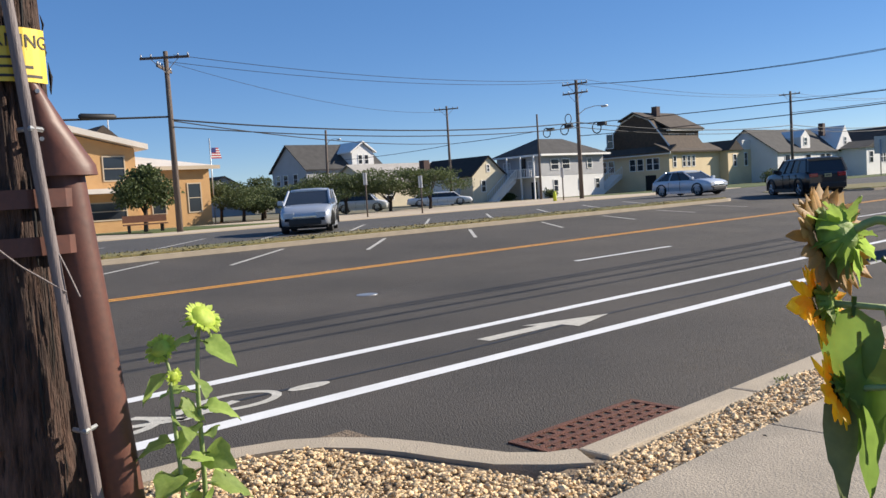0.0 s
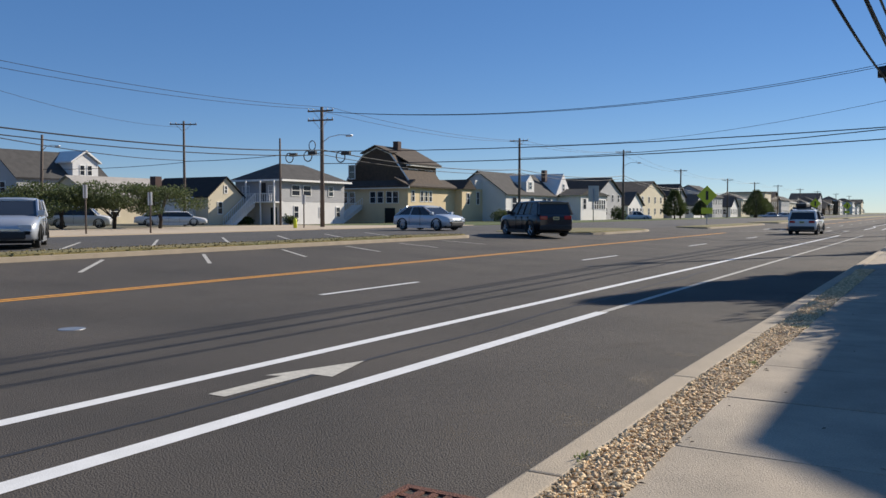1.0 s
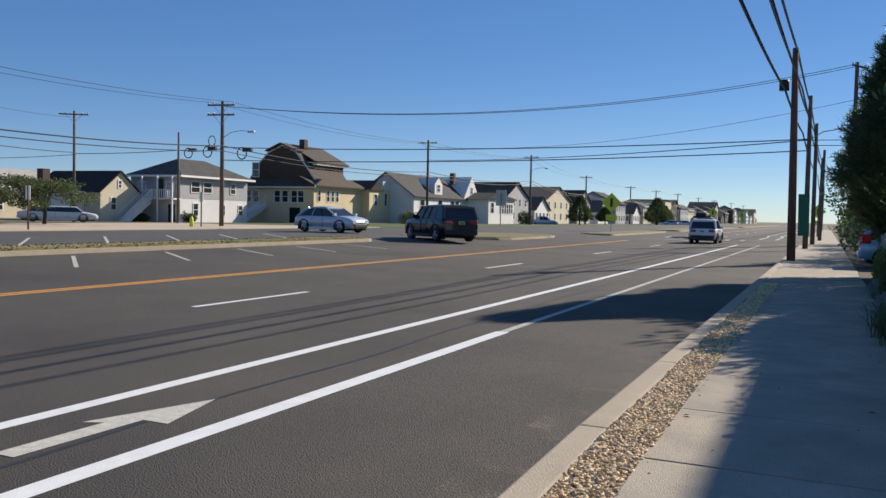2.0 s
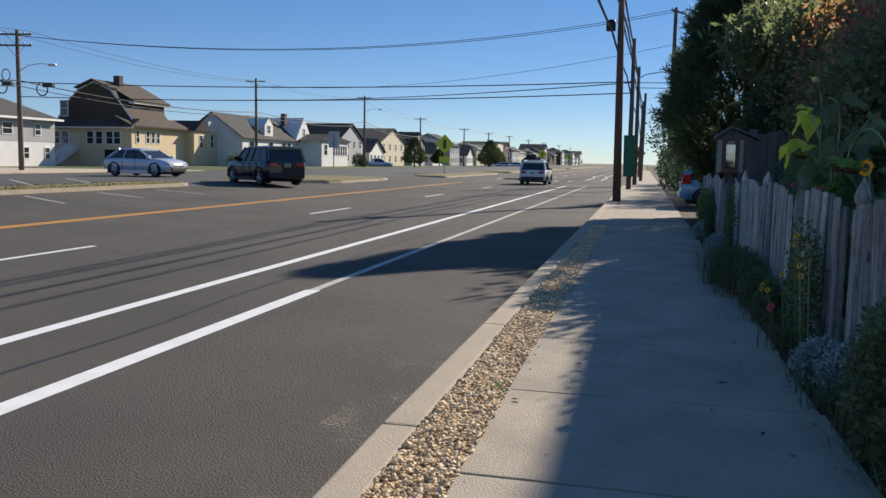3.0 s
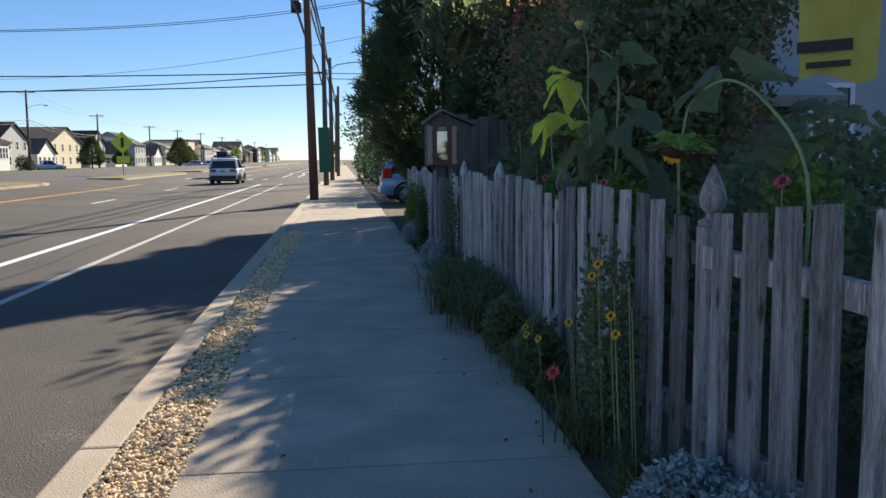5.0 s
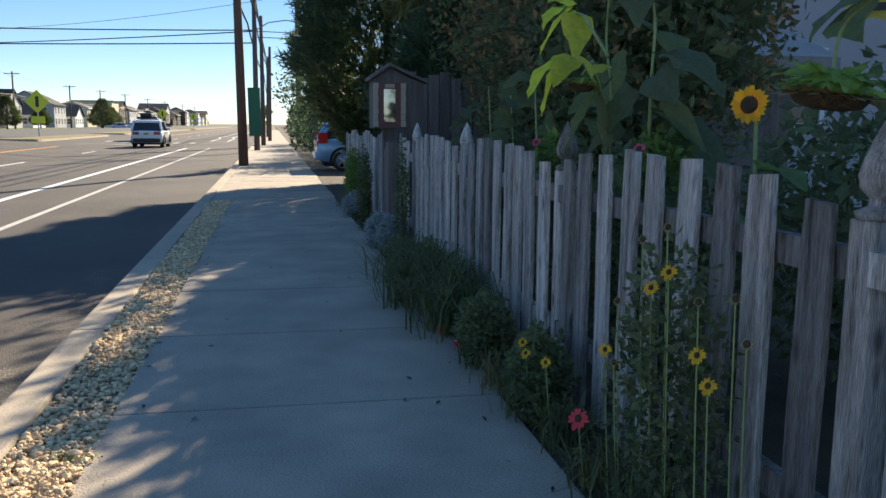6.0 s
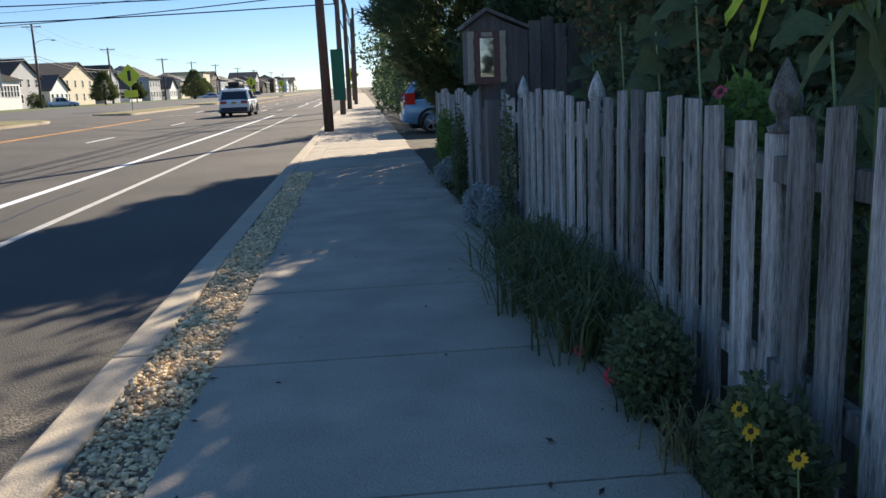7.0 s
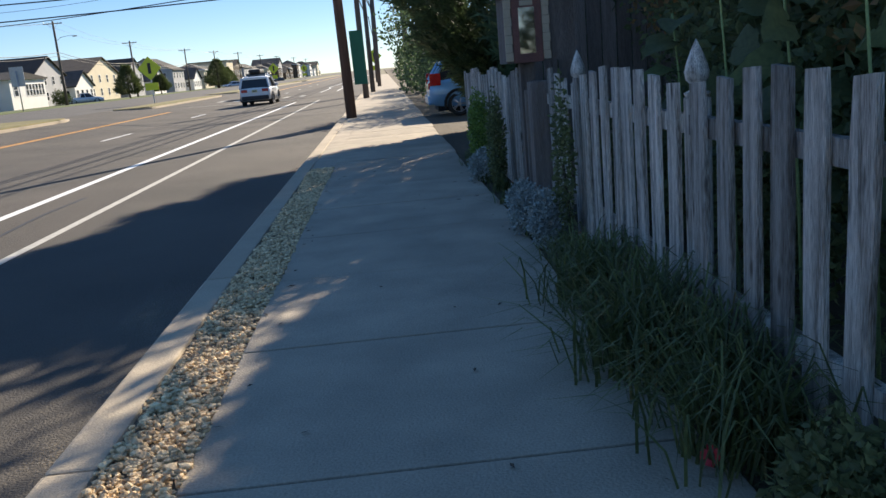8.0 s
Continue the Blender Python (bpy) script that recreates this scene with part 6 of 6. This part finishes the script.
# sunflowers behind the fence
# bright yellow carries the sunlight on the upper leaves in its colour
SUNLITLEAF = mat("sunlit yellow leaf", (.62, .56, .06), (.40, .44, .05), 14, .55, .05, 40, island=.3, glow_through=.6)
WITHER = mat("withered petal", (.34, .25, .09), (.18, .13, .06), 9, .7, 0, island=.3)
# the dark leaf colour here puts the shade on these plants into the leaves
sfa = sunflower("sunflower", (3.18, 7.5, .11), [(3.18, 7.5, .11), (3.17, 7.5, 1.2), (3.17, 7.5, 1.7), (3.18, 7.51, 2.0), (3.16, 7.58, 2.18), (3.1, 7.64, 2.24)],
          [((3.17, 7.5, 1.6), (.3, -.8, -.2), .3), ((3.17, 7.5, 1.7), (-.5, .5, -.5), .32), ((3.17, 7.5, 1.85), (.5, -.7, -.2), .3), ((3.17, 7.52, 1.95), (.6, .6, .0), .28), ((3.17, 7.5, 1.5), (.2, .8, -.2), .28), ((3.17, 7.5, 1.5), (.6, -.5, -.2), .34), ((3.14, 7.6, 2.2), (-.3, -.7, -.6), .22), ((3.16, 7.56, 2.18), (.7, -.6, .15), .24), ((3.17, 7.5, 1.3), (.3, -.9, -.2), .3), ((3.17, 7.5, 1.75), (-.1, -.95, -.1), .26)],
          [], "tall branching sunflower with hanging leaves darkened as in shade", .009, LEAFDARK, "sunflowers behind the fence")
sfb = sunflower("sunflower", (3.08, 7.72, .11), [(3.08, 7.72, .11), (3.08, 7.72, 1.2), (3.07, 7.74, 1.7), (3.09, 7.86, 1.95), (3.06, 7.76, 2.22), (3.0, 7.68, 2.36)],
          [((3.0, 7.68, 2.34), (-.25, -.35, .8), .12), ((3.02, 7.7, 2.3), (-.5, .6, .1), .13), ((3.08, 7.74, 1.75), (-.4, .4, -.6), .28), ((3.07, 7.74, 1.6), (-.3, -.6, -.2), .24), ((3.08, 7.8, 1.85), (.4, .6, -.3), .26), ((3.08, 7.72, 1.35), (.5, .7, -.2), .28)],
          [((2.89, 7.65, 1.70), (-.15, -.1, -.98), .062, .04, WITHER)], "sunflower with leaves coloured sunlit yellow and withered head", .008, LEAFDARK, "sunflowers behind the fence")
for pts, lv in (([(3.08, 7.8, 1.85), (3.06, 8.1, 2.08), (3.07, 8.42, 2.16)], [((3.07, 8.4, 2.17), (-.5, -.4, .3), .2), ((3.06, 8.3, 2.14), (-.5, .4, -.5), .22), ((3.06, 8.2, 2.1), (-.2, -.5, -.8), .2), ((3.07, 8.44, 2.17), (-.3, .8, -.1), .19)]),
                ([(3.07, 7.74, 1.6), (2.96, 7.85, 1.84), (2.88, 7.95, 1.84)], [((2.9, 7.95, 1.85), (-.3, .3, -.7), .22), ((2.88, 7.97, 1.84), (-.4, .7, -.35), .22), ((2.93, 7.9, 1.85), (-.5, -.4, -.3), .18)]),
                ([(3.07, 7.74, 1.55), (2.95, 7.68, 1.82), (2.89, 7.65, 1.75)], [((2.96, 7.7, 1.8), (-.3, -.8, .1), .2)])):
    o = Vector((3.08, 7.72, .11))
    part("side_stem", T([Vector(p) - o for p in pts], [.009, .008, .006], 6), STEM, sfb)
    for p, way, size in lv:
        part("leaf", leaf_blade(bmesh.new(), Vector(p) - o, way, size, .45, .9, .3), SUNLITLEAF, sfb, "leaf coloured sunlit yellow")
sunflower("sunflower", (3.06, 5.15, .11), [(3.06, 5.15, .11), (3.05, 5.12, 1.0), (3.04, 5.1, 1.5), (3.02, 5.35, 1.76), (2.99, 5.62, 1.87), (2.94, 5.84, 1.8), (2.9, 5.84, 1.64)],
          [((3.0, 5.55, 1.86), (.1, -.8, .2), .28), ((2.99, 5.7, 1.87), (-.1, .8, .0), .26), ((3.05, 5.15, 1.3), (.2, .9, -.1), .3), ((2.97, 5.85, 1.84), (.5, .6, .1), .26), ((3.02, 5.3, 1.72), (.8, -.2, .1), .32), ((3.04, 5.2, 1.6), (.3, .5, .0), .3)],
          [((2.9, 5.84, 1.60), (-.1, .05, -.98), .105, .06, WITHER)], "sunflower bent over with heavy drooping head", .008, LEAFDARK, "sunflowers behind the fence")
sunflower("sunflower", (3.3, 6.8, .11), [(3.3, 6.8, .11), (3.3, 6.8, 1.0), (3.29, 6.82, 1.6)], [((3.3, 6.8, 1.1), (.2, .9, .2), .25), ((3.3, 6.8, 1.35), (.1, -.9, .1), .22)],
          [((3.26, 6.82, 1.60), (-.75, -.6, .1), .036, .042, PETAL)], "open yellow sunflower facing the sidewalk", .012, LEAF, "sunflowers behind the fence")
for k, (y, h) in enumerate(((9.6, 1.9), (10.2, 1.75), (10.9, 1.85), (8.3, 1.7), (11.6, 1.7))):
    sunflower("sunflower", (3.35, y, .11), [(3.35, y, .11), (3.33, y + .03, 1.0), (3.3, y + .1, h)], [((3.33, y + .05, h * q), (math.cos(k * 2 + q * 9), math.sin(k * 2 + q * 9), .1), .24) for q in (.5, .6, .7, .8, .9, .97)],
              [], "leafy sunflower stalk without bloom behind the fence", .009, LEAFDARK, "sunflowers behind the fence")

# ---- the planted strip before the fence ----
def bed(name, clumps, material, label, seed):
    o = clumps[0]
    t = thing(name, pose(o[0], o[1], .11), label, "garden plant", "plants before the fence")
    blades("blades", [(c[0] - o[0], c[1] - o[1], -.02, *c[2:]) for c in clumps], material, t, seed)
    return t


gq = random.Random(14)
bed("ornamental_grass", [(2.64, 11.2, 260, .5, .46, .012), (2.72, 11.5, 180, .48, .42, .012)], BLADE, "arching green ornamental grass clump", 51)
bed("ornamental_grass", [(2.64, 10.1, 270, .56, .56, .013), (2.72, 10.5, 190, .56, .5, .013), (2.58, 10.35, 110, .36, .55, .012)], BLADE, "sprawling green grass clump over the sidewalk edge", 52)
bed("ornamental_grass", [(2.68, 9.3, 230, .52, .52, .012), (2.72, 9.65, 190, .54, .46, .012)], BLADE, "sprawling green grass clump over the sidewalk edge", 53)
bed("ornamental_grass", [(2.7, 9.95, 45, .5, .42, .008), (2.7, 10.9, 40, .48, .4, .008)], DRYGRASS, "long dry straw blades among the grass", 54)
for k in range(16):
    y = 3.0 + k * .42
    bed("low_grass", [(2.68 + gq.uniform(-.05, .08), y, 110, gq.uniform(.2, .34), .25, .008)], BLADE if k % 3 else DRYGRASS, "low mixed weeds along the fence", 60 + k)
for k in range(9):
    y = 12.3 + k * .85
    bed("low_grass", [(2.7 + gq.uniform(-.05, .05), y, 70, gq.uniform(.15, .3), .22, .012)], BLADE, "low mixed weeds along the fence", 90 + k)
for x, y, r, h in ((2.66, 13.3, .2, .2), (2.68, 16.6, .22, .2), (2.72, 5.3, .2, .17), (2.8, 4.95, .2, .18), (2.74, 14.2, .16, .16), (2.7, 12.75, .17, .22)):
    shrub("silver_plant", x, y, .11, [(0, 0, h, r, r, h)], 4200, .03, SILVERLEAF, "pale silver-leaved dusty plant", int(y * 10), "silver plants", False)
for x, y, bl, n in ((2.68, 8.6, (0, 0, .2, .16, .3, .22), 1500), (2.7, 7.6, (0, 0, .2, .15, .3, .24), 1500), (2.76, 6.4, (0, 0, .5, .13, .38, .55), 1000), (2.78, 3.75, (0, 0, .42, .25, .5, .48), 4200), (2.78, 12.55, (0, 0, .65, .07, .2, .62), 520), (2.74, 17.6, (0, 0, .5, .14, .5, .55), 2000), (2.74, 15.9, (0, 0, .5, .1, .2, .6), 1200)):
    shrub("leafy_plant", x, y, .11, [bl], n * 2, .038, LEAF if y == 17.6 else LEAFDARK, "leafy green plant growing against the fence", int(y * 10) + 7, "leafy plants before the fence")


def daisy(x, y, z, disc=.011, petal=.025, material=None, face=(-.75, -.55, .35)):
    d = thing("daisy", pose(x, y, .11), {PETAL: "yellow daisy with dark centre", WITHER: "dry brown seed head on a thin stem", PINK: "single pink rose bloom"}.get(material or PETAL, "single red garden flower"), "flower", "flowers before the fence")
    part("stem", T([(.05, .04, 0), (.02, .02, (z - .11) * .6), (0, 0, z - .115)], .003, 4), STEM, d)
    flower(d, (0, 0, z - .11), face, disc, petal, 12, material or PETAL, None, back=False)


for x, y, z in ((2.66, 6.02, .86), (2.66, 5.95, .79), (2.62, 7.61, .49), (2.64, 6.65, .71), (2.6, 7.49, .47), (2.68, 6.38, .99), (2.66, 6.22, 1.07), (2.62, 7.26, .49)):
    daisy(x, y, z, .010, .021)
for x, y, z in ((2.66, 6.6, .9), (2.7, 6.1, 1.0), (2.68, 6.46, 1.14), (2.62, 6.52, .7), (2.7, 5.9, 1.05), (2.68, 5.8, .95), (2.69, 6.3, 1.2)):
    daisy(x, y, z, .011, .009, WITHER)
for x, y, z in ((2.55, 9.25, .16), (2.58, 6.74, .42), (2.56, 8.75, .2)):
    daisy(x, y, z, .016, .034, RED)
for k, (x, y, z) in enumerate(((3.15, 8.8, 1.42), (3.15, 7.35, 1.42), (3.2, 5.4, 1.48))):
    shrub("rose", x, y, .11, [(0, 0, z - .2, .14, .2, .16)], 400, .05, LEAF, "rose bush with a pink bloom by the fence", 200 + k, "roses")
    daisy(x - .14, y - .1, z, .014, .022, PINK)

# ---- trees across the road ----
def broad_tree(name, x, y, z, th, blobs, n, size, material, label, seed):
    t = thing(name, pose(x, y, z), label, "tree", "trees across the road")
    trunk(t, [(0, 0, -.2), (.08, .05, th * .6), (0, .1, th)], .16, .1, [((0, .05, th * .6), (b[0] * .7, b[1] * .7, b[2]), .07) for b in blobs[:4]])
    leaf_cloud("crown", blobs, n, size, material, t, seed, .3)
    return t


broad_tree("street_tree", -46.5, 15.7, .24, 1.9, [(0, 0, 2.7, 1.4, 1.4, 1.1), (.5, -1.0, 2.4, 1.0, 1.0, .9), (-.2, 1.2, 2.4, 1.0, 1.1, .9), (.2, .2, 3.4, .9, 1, .7)], 6000, .2, JUNIPER, "round green street tree on the lawn", 71)
for k, (x, y, s, h) in enumerate(((-61, 30.0, 1.7, 1.9), (-63.5, 33.2, 1.8, 2.2), (-60, 35.2, 1.7, 2.1), (-55.5, 36.6, 2.0, 2.5), (-53.5, 39.8, 2.1, 2.6), (-52, 43.0, 2.0, 2.5), (-66, 30.5, 1.7, 2.4), (-68, 36, 1.8, 2.6))):
    gq2 = random.Random(k)
    broad_tree("juniper", x, y, .2, 1.3, [(gq2.uniform(-1, 1) * s, gq2.uniform(-1, 1) * s, h + gq2.uniform(-1.0, .8), s * gq2.uniform(.55, .9), s * gq2.uniform(.55, .9), gq2.uniform(.35, .6)) for _ in range(10)], 6500, .17, JUNIPER, "wide windswept juniper tree on the sandy lot", 80 + k)
for k, (x, y, r, h) in enumerate(((-50.5, 101, 1.6, .9), (-48.5, 103.5, 1.5, .9), (-66.5, 84, .9, .7), (-62.5, 69.5, .8, .6), (-66, 66, 1, .5), (-44, 130, 1.0, 1.2))):
    shrub("clipped_shrub", x, y, .15, [(0, 0, h, r, r, h), (.6, .8, h * .8, r * .8, r * .8, h * .8)], 2200, .2, JUNIPER if k != 2 else LEAFRUST, "rounded shrub before a house", 120 + k, "shrubs across the road")
for k, (x, y, h, r) in enumerate(((-38, 143, 5.0, 1.7), (-33, 190, 6.0, 2.6), (-34, 194, 5.6, 2.3), (-40, 170, 3.5, 1.5), (-40, 240, 5, 2.4))):
    t = conifer("pine", x, y, h, r, "dark pine tree along the far verge", 3500, JUNIPER, 140 + k, .7, .8)
for k in range(14):
    x, y = rnd.choice((-52, -35, 16, 12)), 250 + k * 27
    shrub("far_tree", x, y, 0, [(0, 0, 3, 2.5, 3, 2.2), (1, 2, 2.2, 2, 2.5, 1.8)], 900, .6, JUNIPER, "dark distant tree by the road", 160 + k, "distant trees")

# fallen leaves and twigs on the sidewalk and kerb
gd = random.Random(77)
vs, fs = [], []
for k in range(170):
    x = gd.choice((gd.uniform(.15, 2.5), gd.gauss(2.45, .12), gd.gauss(.75, .06)))
    y, a, L = gd.uniform(-1, 20), gd.uniform(0, 6.28), gd.uniform(.012, .035)
    k0, z = len(vs), .137
    vs += [(x, y, z), (x + L * math.cos(a) - .3 * L * math.sin(a), y + L * math.sin(a) + .3 * L * math.cos(a), z + .006), (x + 2 * L * math.cos(a), y + 2 * L * math.sin(a), z + .002), (x + L * math.cos(a) + .3 * L * math.sin(a), y + L * math.sin(a) - .3 * L * math.cos(a), z + .001)]
    fs += [(k0, k0 + 1, k0 + 2, k0 + 3)]
tagged(raw("fallen_leaves", vs, fs, BARK), "scattered dry fallen leaves on the sidewalk", "leaves", kind="stuff")
# weeds between kerb and gravel
weeds = thing("gravel_weed", pose(.36, .95, .11), "small green weed growing at the kerb", "weed", "weeds in the gravel")
leaf_cloud("foliage", [(0, 0, .015, .06, .12, .025)], 110, .022, LEAFDARK, weeds, 301, .1)
for q, (x, y) in enumerate(((.62, 4.55), (.64, 7.4))):
    copy_thing(weeds, pose(x, y, .11, 0, 0, 60 * q))
